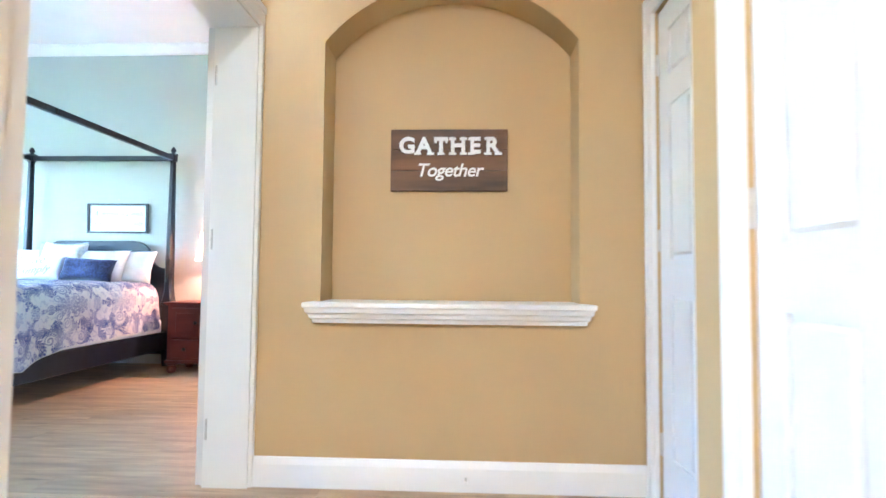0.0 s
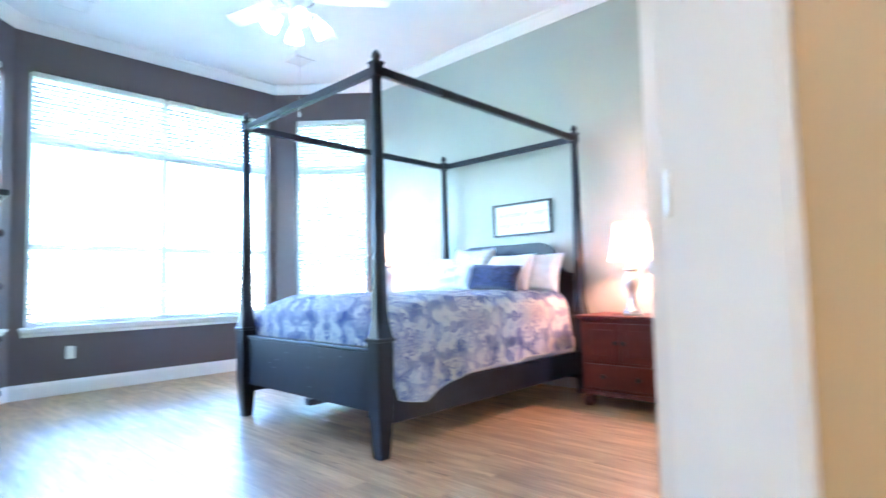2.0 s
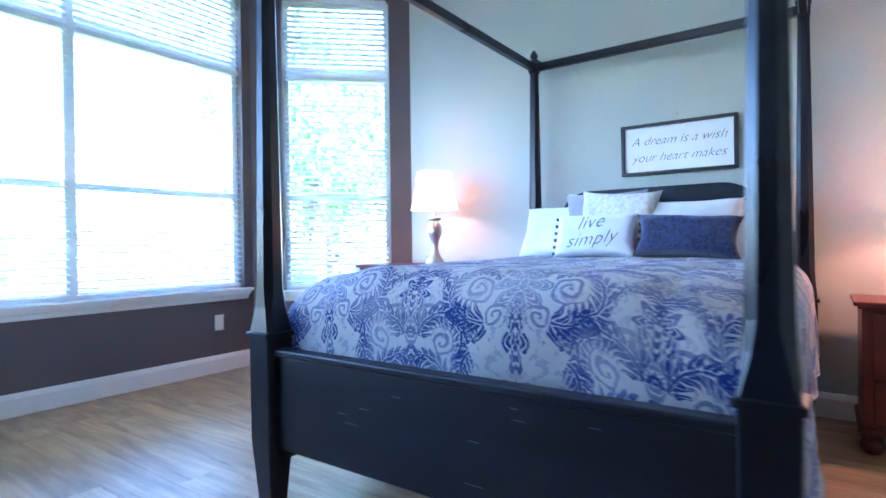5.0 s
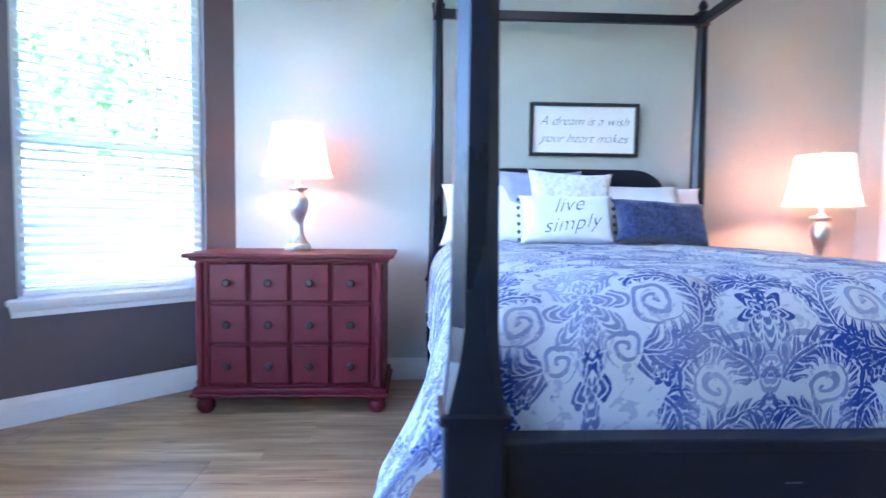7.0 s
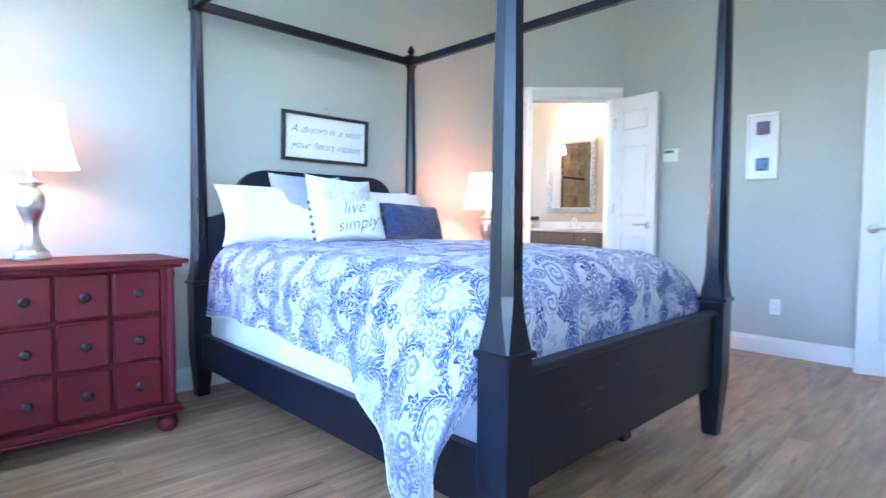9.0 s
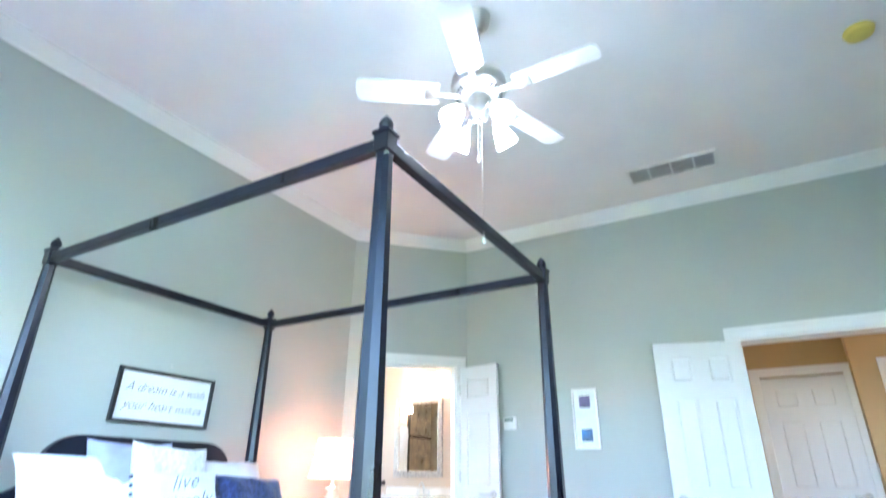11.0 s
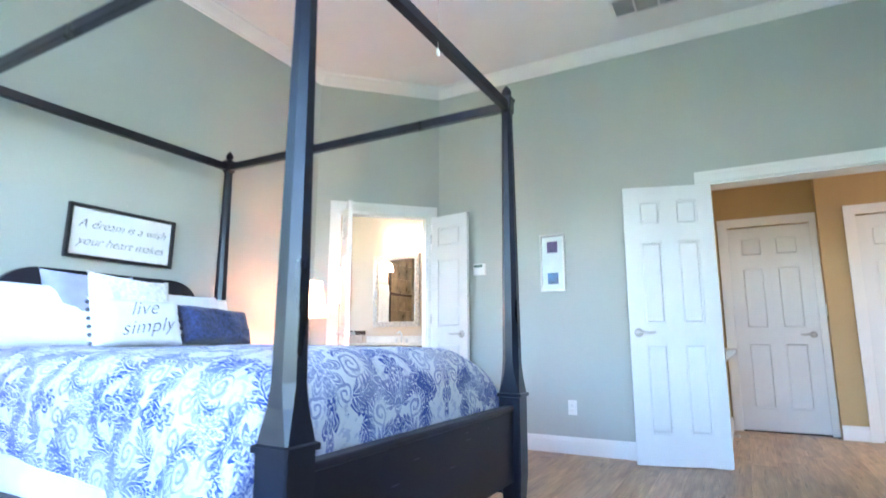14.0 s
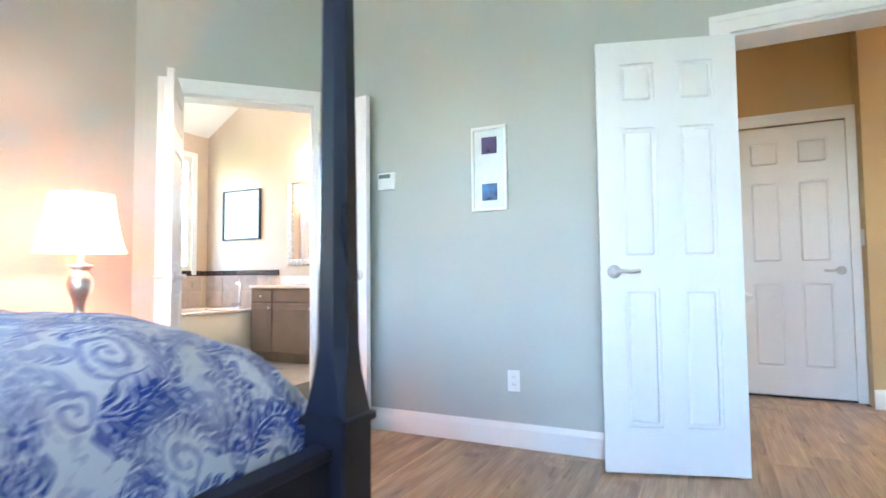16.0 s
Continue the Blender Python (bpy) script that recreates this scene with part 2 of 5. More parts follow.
    def flower(cx, cy, rx, ry, petals, rings):
        """A lobed blossom with pale rings and pale lines between its petals."""
        r, th = polar(cx, cy, rx, ry)
        lobe = math_node("COSINE", math_node("MULTIPLY", th, petals), 0)
        edge = math_node("ADD", math_node("MULTIPLY", lobe, 0.16), 0.84)
        k = math_node("DIVIDE", r, edge)
        on = math_node("MULTIPLY", math_node("LESS_THAN", k, 1.0), math_node("GREATER_THAN", math_node("FRACT", math_node("MULTIPLY", k, rings), 0), 0.34))
        return math_node("MULTIPLY", on, math_node("GREATER_THAN", lobe, -0.86))

    def spiral(cx, cy, radius, turn, pitch):
        r, th = polar(cx, cy)
        f = math_node("FRACT", math_node("ADD", math_node("ADD", math_node("DIVIDE", math_node("MULTIPLY", th, turn), 2 * math.pi), math_node("DIVIDE", r, pitch)), 5.0), 0)
        return math_node("MULTIPLY", math_node("LESS_THAN", f, 0.40), math_node("LESS_THAN", r, radius))

    dark_ink = branch(0.135, 0.33, 0.105, -110, 250, 1, 0.050, 0.034)
    for args in ((0.235, 0.16, 0.09, 10, 230, 1, 0.045, 0.031), (0.245, 0.50, 0.085, -170, 230, -1, 0.045, 0.031), (0.30, 0.33, 0.075, -20, 220, 1, 0.038, 0.027), (0.10, 0.07, 0.08, 60, 240, -1, 0.040, 0.028), (0.08, 0.555, 0.07, -70, 220, 1, 0.037, 0.026), (0.33, 0.03, 0.10, 170, 150, -1, 0.040, 0.028)):
        dark_ink = math_node("MAXIMUM", dark_ink, branch(*args))
    for args in ((0.0, 0.175, 0.036, 0.085, 5, 3.0), (0.35, 0.30, 0.060, 0.068, 8, 3.0), (0.35, 0.07, 0.045, 0.085, 7, 3.0), (0.18, 0.245, 0.034, 0.034, 5, 2.0), (0.16, 0.44, 0.036, 0.036, 6, 2.0), (0.19, 0.60, 0.036, 0.036, 5, 2.0), (0.14, 0.19, 0.03, 0.03, 5, 2.0)):
        dark_ink = math_node("MAXIMUM", dark_ink, flower(*args))
    pale_ink = flower(0.0, 0.345, 0.085, 0.115, 9, 5.0)
    for args in ((0.0, 0.50, 0.065, 0.06, 7, 3.0), (0.35, 0.475, 0.065, 0.09, 9, 4.0), (0.0, 0.03, 0.06, 0.06, 7, 3.0), (0.35, 0.195, 0.06, 0.045, 7, 3.0)):
        pale_ink = math_node("MAXIMUM", pale_ink, flower(*args))
    for args in ((0.055, 0.44, 0.042, 1, 0.024), (0.29, 0.235, 0.04, -1, 0.024), (0.17, 0.585, 0.042, 1, 0.026), (0.065, 0.245, 0.038, -1, 0.022), (0.29, 0.40, 0.036, 1, 0.022), (0.175, 0.10, 0.034, -1, 0.02), (0.135, 0.33, 0.052, -1, 0.026), (0.235, 0.16, 0.044, 1, 0.024), (0.245, 0.50, 0.042, -1, 0.024), (0.30, 0.59, 0.04, 1, 0.024)):
        pale_ink = math_node("MAXIMUM", pale_ink, spiral(*args))
    sprig = N.new("ShaderNodeTexNoise")
    sprig.inputs["Scale"].default_value, sprig.inputs["Detail"].default_value, sprig.inputs["Distortion"].default_value = 24, 2.5, 1.8
    L.new(cb.outputs[0], sprig.inputs["Vector"])
    ink = math_node("MAXIMUM", dark_ink, math_node("MULTIPLY", pale_ink, 0.66))
    ink = math_node("MULTIPLY", ink, band(fin.outputs[0], 0.28, 0.40))
    ink = math_node("MAXIMUM", ink, math_node("MULTIPLY", band(sprig.outputs[0], 0.56, 0.59), 0.30))
    wash = N.new("ShaderNodeTexNoise")
    wash.inputs["Scale"].default_value = 5
    L.new(uv.outputs[0], wash.inputs["Vector"])
    ink = math_node("MULTIPLY", ink, band(wash.outputs[0], 0.05, 0.55))
    mx = N.new("ShaderNodeMix")
    mx.data_type = "RGBA"
    mx.inputs[6].default_value, mx.inputs[7].default_value = (0.86, 0.86, 0.88, 1), (0.035, 0.08, 0.40, 1)
    L.new(ink, mx.inputs[0])
    L.new(mx.outputs[2], b.inputs["Base Color"])
    b.inputs["Roughness"].default_value, b.inputs["Sheen Weight"].default_value = 0.8, 0.2
    wv = N.new("ShaderNodeTexNoise")
    wv.inputs["Scale"].default_value = 420
    L.new(uv.outputs[0], wv.inputs["Vector"])
    wr = N.new("ShaderNodeTexNoise")
    wr.inputs["Scale"].default_value, wr.inputs["Detail"].default_value = 9, 3
    L.new(uv.outputs[0], wr.inputs["Vector"])
    bp = N.new("ShaderNodeBump")
    bp.inputs["Strength"].default_value, bp.inputs["Distance"].default_value = 0.35, 0.002
    L.new(wv.outputs[0], bp.inputs["Height"])
    b2 = N.new("ShaderNodeBump")
    b2.inputs["Strength"].default_value, b2.inputs["Distance"].default_value = 0.5, 0.03
    L.new(wr.outputs[0], b2.inputs["Height"])
    L.new(bp.outputs[0], b2.inputs["Normal"])
    L.new(b2.outputs[0], b.inputs["Normal"])
    return m


DAMASK = damask_mat()


def shade_mat():
    m = bpy.data.materials.new("lit_linen_shade")
    m.use_nodes = True
    N, L = m.node_tree.nodes, m.node_tree.links
    d = N.new("ShaderNodeBsdfDiffuse")
    t = N.new("ShaderNodeBsdfTranslucent")
    d.inputs[0].default_value = t.inputs[0].default_value = (0.9, 0.86, 0.8, 1)
    mx = N.new("ShaderNodeMixShader")
    mx.inputs[0].default_value = 0.6
    L.new(d.outputs[0], mx.inputs[1])
    L.new(t.outputs[0], mx.inputs[2])
    L.new(mx.outputs[0], N["Material Output"].inputs[0])
    return m


SHADE = shade_mat()


def slat_mat():
    m = shade_mat()
    m.name = "white_faux_wood_slat"
    for n in m.node_tree.nodes:
        if n.bl_idname in ("ShaderNodeBsdfDiffuse", "ShaderNodeBsdfTranslucent"):
            n.inputs[0].default_value = (0.82, 0.82, 0.80, 1)
        if n.bl_idname == "ShaderNodeMixShader":
            n.inputs[0].default_value = 0.25
    return m


SLAT = slat_mat()


def glass_mat():
    m = bpy.data.materials.new("window_glass")
    m.use_nodes = True
    N, L = m.node_tree.nodes, m.node_tree.links
    t = N.new("ShaderNodeBsdfTransparent")
    g = N.new("ShaderNodeBsdfGlossy")
    g.inputs["Roughness"].default_value = 0.01
    mx = N.new("ShaderNodeMixShader")
    mx.inputs[0].default_value = 0.06
    L.new(t.outputs[0], mx.inputs[1])
    L.new(g.outputs[0], mx.inputs[2])
    L.new(mx.outputs[0], N["Material Output"].inputs[0])
    return m


GLASS = glass_mat()
MIRROR = mat("mirror_silver", (0.9, 0.9, 0.9), 0.02, 1.0, var=0, bump=0)
MIRROR.node_tree.nodes["Principled BSDF"].inputs["Roughness"].default_value = 0.01
for lk in list(MIRROR.node_tree.links):
    if lk.to_socket.name == "Roughness":
        MIRROR.node_tree.links.remove(lk)


# ---- building helpers ----
def mesh_of(bm, name, material, smooth=False):
    me = bpy.data.meshes.new(name)
    bmesh.ops.recalc_face_normals(bm, faces=bm.faces)
    bm.to_mesh(me)
    bm.free()
    me.materials.append(material)
    if smooth:
        me.shade_smooth()
        me.set_sharp_from_angle(angle=radians(40))
    return me


def part(name, bm, material, parent=None, label="", smooth=False, m=None):
    ob = new(name, bm if isinstance(bm, bpy.types.Mesh) else mesh_of(bm, name, material, smooth))
    if parent:
        ob.parent = parent
    if m is not None:
        ob.matrix_basis = m
    if label:
        ob["label"] = label
    return ob


def thing(name, label, category, m=None, group=""):
    ob = tagged(new(name), label, category, group)
    ob.empty_display_size = 0.1
    if m is not None:
        ob.matrix_basis = m
    return ob


def structure(name, bm, material, label, category, m=None):
    ob = new(name, mesh_of(bm, name, material))
    if m is not None:
        ob.matrix_basis = m
    return tagged(ob, label, category, kind="structure")


def bx(bm, x0, x1, y0, y1, z0, z1, bev=0.0, seg=2):
    r = bmesh.ops.create_cube(bm, size=1)
    vs = r["verts"]
    for v in vs:
        v.co = Vector((x0 + (v.co.x + 0.5) * (x1 - x0), y0 + (v.co.y + 0.5) * (y1 - y0), z0 + (v.co.z + 0.5) * (z1 - z0)))
    if bev:
        es = list({e for v in vs for e in v.link_edges})
        bmesh.ops.bevel(bm, geom=es, offset=bev, segments=seg, profile=0.5, affect="EDGES", clamp_overlap=True)
    return bm


def box(x0, x1, y0, y1, z0, z1, bev=0.0, seg=2):
    return bx(bmesh.new(), x0, x1, y0, y1, z0, z1, bev, seg)


def lathe(profile, seg=24, bm=None, at=(0, 0, 0), turn=None, cap=True):
    """A turned body from (radius, height) pairs, upwards along z."""
    bm = bm or bmesh.new()
    m = Matrix.Translation(at) @ (turn or Matrix())
    rings = []
    for r, z in profile:
        rings.append([bm.verts.new(m @ Vector((r * math.cos(2 * math.pi * i / seg), r * math.sin(2 * math.pi * i / seg), z))) for i in range(seg)])
    for a, b in zip(rings, rings[1:]):
        for i in range(seg):
            bm.faces.new((a[i], a[(i + 1) % seg], b[(i + 1) % seg], b[i]))
    if cap:
        bm.faces.new(rings[0][::-1])
        bm.faces.new(rings[-1])
    return bm


def prism(points, y0, y1, bm=None):
    """A slab with the outline points (x, z), between y0 and y1."""
    bm = bm or bmesh.new()
    a = [bm.verts.new((x, y0, z)) for x, z in points]
    b = [bm.verts.new((x, y1, z)) for x, z in points]
    n = len(a)
    bm.faces.new(a)
    bm.faces.new(b[::-1])
    for i in range(n):
        bm.faces.new((a[i], b[i], b[(i + 1) % n], a[(i + 1) % n]))
    return bm


def tube(points, r, seg=8, bm=None):
    """A round bar through the points."""
    bm = bm or bmesh.new()
    pts = [Vector(p) for p in points]
    rings = []
    for i, p in enumerate(pts):
        d = (pts[min(i + 1, len(pts) - 1)] - pts[max(i - 1, 0)]).normalized()
        q = d.to_track_quat("Z", "Y")
        rings.append([bm.verts.new(p + q @ Vector((r * math.cos(2 * math.pi * k / seg), r * math.sin(2 * math.pi * k / seg), 0))) for k in range(seg)])
    for a, b in zip(rings, rings[1:]):
        for k in range(seg):
            bm.faces.new((a[k], a[(k + 1) % seg], b[(k + 1) % seg], b[k]))
    bm.faces.new(rings[0][::-1])
    bm.faces.new(rings[-1])
    return bm


def writing(text, size, depth=0.002, shear=0.0, bold=0.0, space=1.0):
    cu = bpy.data.curves.new("writing", "FONT")
    cu.body, cu.size, cu.extrude, cu.shear, cu.offset, cu.space_character = text, size, depth, shear, bold, space
    cu.align_x, cu.align_y = "CENTER", "CENTER"
    ob = bpy.data.objects.new("writing", cu)
    scene.collection.objects.link(ob)
    me = bpy.data.meshes.new_from_object(ob.evaluated_get(bpy.context.evaluated_depsgraph_get()))
    bpy.data.objects.remove(ob)
    return me


def along(p0, p1, z=0.0):
    """The frame of a wall from p0 to p1: x along it, y out of the room, z up."""
    d = Vector((p1[0] - p0[0], p1[1] - p0[1], 0)).normalized()
    m = Matrix(((d.x, -d.y, 0, p0[0]), (d.y, d.x, 0, p0[1]), (0, 0, 1, z), (0, 0, 0, 1)))
    return m, math.hypot(p1[0] - p0[0], p1[1] - p0[1])


def wall(name, p0, p1, top, thick, holes, material, label, ext=(0.0, 0.0)):
    m, n = along(p0, p1)
    bm = bmesh.new()
    s = -ext[0]
    for s0, s1, z0, z1 in sorted(holes):
        bx(bm, s, s0, 0, thick, 0, top)
        if z0 > 0:
            bx(bm, s0, s1, 0, thick, 0, z0)
        bx(bm, s0, s1, 0, thick, z1, top)
        s = s1
    bx(bm, s, n + ext[1], 0, thick, 0, top)
    return structure(name, bm, material, label, "wall", m), m, n


def band(name, m, s0, s1, profile, material, label, category):
    """Trim along a wall: the profile (into the room, height) runs from s0 to s1."""
    bm = bmesh.new()
    a = [bm.verts.new((s0, -d, z)) for d, z in profile]
    b = [bm.verts.new((s1, -d, z)) for d, z in profile]
    n = len(a)
    bm.faces.new(a)
    bm.faces.new(b[::-1])
    for i in range(n):
        bm.faces.new((a[i], b[i], b[(i + 1) % n], a[(i + 1) % n]))
    return structure(name, bm, material, label, category, m)


BASE = [(0, 0.001), (0.016, 0.001), (0.016, 0.10), (0.012, 0.112), (0.006, 0.128), (0, 0.13)]


def crown(top):
    return [(0, top - 0.10), (0.012, top - 0.10), (0.02, top - 0.085), (0.045, top - 0.06), (0.07, top - 0.03), (0.085, top - 0.02), (0.09, top - 0.002), (0, top - 0.002)]


# ---- bedroom shell ----
H = 3.34
NW, NE, ED, SE, SW, WA, WB = (-5.39, 5.93), (-1.64, 5.93), (-0.83, 5.12), (-0.83, 1.42), (-5.10, 1.42), (-6.32, 2.58), (-6.32, 5.08)
wn_, mN, nN = wall("wall_north", NW, NE, H, 0.14, [], SAGE, "sage grey painted wall behind the bed", (0.0, 0.0))
DO0, DO1 = 0.205, 1.035
wd_, mD, nD = wall("wall_northeast", NE, ED, H, 0.12, [(DO0, DO1, 0, 2.05)], SAGE, "sage grey angled wall with the bathroom doorway")
EO0, EO1 = 5.12 - 2.80, 5.12 - 1.52
we_, mE, nE = wall("wall_east", ED, SE, H, 0.165, [(EO0, EO1, 0, 2.06)], SAGE, "sage grey wall with the double doorway to the hall", (0, 0.14))
ws_, mS, nS = wall("wall_south", SE, SW, H, 0.14, [], SAGE, "sage grey painted wall behind the tall dresser")
n1 = math.hypot(1.22, 1.16)
WIN = {"w": (0.11, 2.42, 0.615, 2.90), "nw": (0.24, 1.09, 0.58, 2.92), "sw": (n1 - 1.42, n1 - 0.13, 0.62, 2.88)}
w1_, m1, n1 = wall("wall_southwest", SW, WA, H, 0.14, [WIN["sw"]], TAUPE, "dark taupe angled bay wall with a window")
w2_, m2, n2 = wall("wall_west", WA, WB, H, 0.14, [WIN["w"]], TAUPE, "dark taupe bay wall with a wide double window")
w3_, m3, n3 = wall("wall_northwest", WB, NW, H, 0.14, [WIN["nw"]], TAUPE, "dark taupe angled bay wall with a narrow window")
structure("ceiling", box(-6.5, -0.60, 1.2, 6.2, H, H + 0.12), CEIL, "white textured bedroom ceiling", "ceiling")
structure("floor", box(-6.5, 1.65, -2.2, 6.2, -0.12, -0.009), SUBFLOOR, "brown wood-look plank floor", "floor")
for m, a, b in ((mN, 0, nN), (mD, 0, DO0 - 0.085), (mE, 0.0, EO0 - 0.085), (mS, 0, nS), (m1, 0, n1), (m2, 0, n2), (m3, 0, n3)):
    band("baseboard", m, a, b, BASE, WHITE, "white painted baseboard", "baseboard")
for m, n in ((mN, nN), (mD, nD), (mE, nE), (mS, nS), (m1, n1), (m2, n2), (m3, n3)):
    band("trim_crown", m, 0, n, crown(H), WHITE, "white crown moulding under the ceiling", "moulding")


def casing(name, m, s0, s1, top, side, label):
    """Door trim round an opening; side -1: on the room's face, else outwards from that depth."""
    bm = bmesh.new()
    w = 0.085
    y0, y1 = (-0.02, -0.0005) if side < 0 else (side + 0.0005, side + 0.02)
    bx(bm, s0 - w, s0 + 0.004, y0, y1, 0, top + 0.002, 0.004)
    bx(bm, s1 - 0.004, s1 + w, y0, y1, 0, top + 0.002, 0.004)
    bx(bm, s0 - w, s1 + w, y0, y1, top - 0.004, top + w, 0.004)
    k = 0.006
    ya, yb = (y0 - k, y0 + 0.001) if side < 0 else (y1 - 0.001, y1 + k)
    bx(bm, s0 - w, s0 - w + 0.03, ya, yb, 0, top + w - 0.03, 0.002)
    bx(bm, s1 + w - 0.03, s1 + w, ya, yb, 0, top + w - 0.03, 0.002)
    bx(bm, s0 - w, s1 + w, ya, yb, top + w - 0.03, top + w, 0.002)
    return structure(name, bm, WHITE, label, "door trim", m)


def lining(name, m, s0, s1, top, thick, label):
    bm = bmesh.new()
    bx(bm, s0 - 0.001, s0 + 0.018, -0.004, thick + 0.004, 0, top)
    bx(bm, s1 - 0.018, s1 + 0.001, -0.004, thick + 0.004, 0, top)
    bx(bm, s0, s1, -0.004, thick + 0.004, top - 0.018, top + 0.001)
    return structure(name, bm, WHITE, label, "door jamb", m)


casing("trim_hall_doorway", mE, EO0, EO1, 2.06, -1, "white moulded casing of the double doorway")
casing("trim_hall_doorway_outer", mE, EO0, EO1, 2.06, 0.19, "white moulded casing on the hall side")
lining("trim_hall_jamb", mE, EO0, EO1, 2.06, 0.19, "white painted door jamb")
casing("trim_bath_doorway", mD, DO0, DO1, 2.05, -1, "white moulded casing of the bathroom doorway")
lining("trim_bath_jamb", mD, DO0, DO1, 2.05, 0.12, "white painted bathroom door jamb")


# ---- doors ----
def lever(parent, x, z, y, way, mirror=1):
    """A lever handle on the face at y; way: which side it stands off; mirror: which way the lever points."""
    t = pose(0, 0, 0, -90 * way)
    bm = lathe([(0.032, 0), (0.032, 0.006), (0.026, 0.012), (0.012, 0.016), (0.011, 0.05)], 20, at=(x, y, z), turn=t)
    part("rosette", bm, NICKEL, parent, "brushed nickel rosette", True)
    pts = [(x, y + way * 0.048, z), (x + mirror * 0.03, y + way * 0.052, z + 0.004), (x + mirror * 0.07, y + way * 0.05, z - 0.002), (x + mirror * 0.11, y + way * 0.046, z + 0.004)]
    part("lever_handle", tube(pts, 0.009), NICKEL, parent, "brushed nickel lever", True)


def door_leaf(name, label, width, height, m, handle=True, knob_in=0.06, cols=2):
    """A six-panel door; hinge at x = 0, both faces moulded."""
    d = tagged(new(name), label, "door", kind="structure")
    d.matrix_basis = m
    t = 0.035
    bm = bmesh.new()
    st = 0.105 if width > 0.5 else 0.075
    pw = (width - st * (cols + 1)) / cols
    rows = [(0.22, 0.86), (1.0, 1.62), (1.74, height - 0.11)]
    zs = [0.012, 0.22, 0.86, 1.0, 1.62, 1.74, height - 0.11, height]
    for c in range(cols + 1):
        x = c * (pw + st)
        bx(bm, x, x + st, -t / 2, t / 2, 0.012, height)
    for c in range(cols):
        x = st + c * (pw + st)
        for a, b in ((0, 1), (2, 3), (4, 5), (6, 7)):
            bx(bm, x, x + pw, -t / 2, t / 2, zs[a], zs[b])
    part("stiles_and_rails", bm, DOORW, d)
    shared = {}
    for c in range(cols):
        for r, (z0, z1) in enumerate(rows):
            if r not in shared:
                b2 = bmesh.new()
                bx(b2, 0, pw, -0.007, 0.007, z0, z1)
                bx(b2, 0.014, pw - 0.014, -0.0165, 0.0165, z0 + 0.014, z1 - 0.014, 0.0094, 1)
                shared[r] = mesh_of(b2, "panel", DOORW)
            part("panel", shared[r], DOORW, d, m=pose(st + c * (pw + st), 0, 0))
    if handle:
        lever(d, width - knob_in, 0.94, t / 2, 1, -1)
        lever(d, width - knob_in, 0.94, -t / 2, -1, -1)
    for z in (0.25, 1.08, 1.82):
        part("hinge", lathe([(0.008, -0.045), (0.008, 0.045)], 10, at=(-0.004, -t / 2 - 0.004, z)), NICKEL, d, "steel hinge", True)
    return d


def leaf_pose(hinge, tip):
    return pose(hinge[0], hinge[1], 0, 0, 0, math.degrees(math.atan2(tip[1] - hinge[1], tip[0] - hinge[0])))


door_leaf("door_1", "white six-panel double-door leaf standing open", 0.63, 2.04, leaf_pose((-0.845, 2.785), (-1.03, 3.39)))
door_leaf("door_2", "white six-panel double-door leaf folded back", 0.63, 2.04, leaf_pose((-0.865, 1.535), (-1.495, 1.475)))
door_leaf("door_3", "narrow white panelled bathroom door leaf, open", 0.45, 2.03, leaf_pose((-1.485, 5.735), (-1.815, 5.40)), cols=1)
door_leaf("door_4", "narrow white panelled bathroom door leaf, open", 0.40, 2.03, leaf_pose((-0.895, 5.15), (-0.955, 4.755)), cols=1)

# ---- hall ----
HH = 2.75
YN = 2.82
XE, XC, YC = 1.10, 0.93, 1.935
bm = bmesh.new()
bx(bm, -0.64, -0.34, YN, YN + 0.2, 0, HH)
bx(bm, 0.80, XE + 0.14, YN, YN + 0.2, 0, HH)
bx(bm, -0.34, 0.80, YN, YN + 0.2, 0, 0.80)
seg = 40
for i in range(seg):
    xs = [-0.34 + 1.14 * (i + k) / seg for k in (0, 1)]
    R = (0.57 ** 2 + 0.27 ** 2) / (2 * 0.27)
    zz = [1.985 + 0.27 - R + math.sqrt(R * R - (x - 0.23) ** 2) for x in xs]
    v = [bm.verts.new((x, y, z)) for x, z in ((xs[0], zz[0]), (xs[1], zz[1]), (xs[1], HH), (xs[0], HH)) for y in (YN, YN + 0.2)]
    for f in ((0, 2, 4, 6), (1, 7, 5, 3), (0, 1, 3, 2)):
        bm.faces.new([v[k] for k in f])
bx(bm, -0.64, XE + 0.14, YN + 0.2, YN + 0.26, 0, HH)
bmesh.ops.remove_doubles(bm, verts=bm.verts, dist=0.0002)
structure("wall_hall_niche", bm, TAN, "tan hall wall with an arched niche", "wall")
hw, mHW, nHW = wall("wall_hall_west", (-0.64, -2.0), (-0.64, YN), HH, 0.025, [(1.52 + 2.0, 2.80 + 2.0, 0, 2.06)], TAN, "tan painted hall wall beside the doorway")
bm = bmesh.new()
bx(bm, -0.83, -0.66, -2.0, 1.28, 0, HH)
structure("wall_hall_west_core", bm, TAN, "plain hall wall", "wall")
wall("wall_hall_south", (XC + 0.1, -2.0), (-0.8, -2.0), HH, 0.12, [], TAN, "plain tan hall wall")
wall("wall_hall_east", (XE, YN), (XE, YC), HH, 0.12, [(2.82 - 2.72, 2.82 - 1.99, 0, 2.05)], TAN, "tan wall with the closed hall door")
mHE, _ = along((XE, YN), (XE, YC))
wall("wall_hall_recess", (XE, YC), (XC, YC), HH, 0.10, [], TAN, "tan return wall beside the hall door")
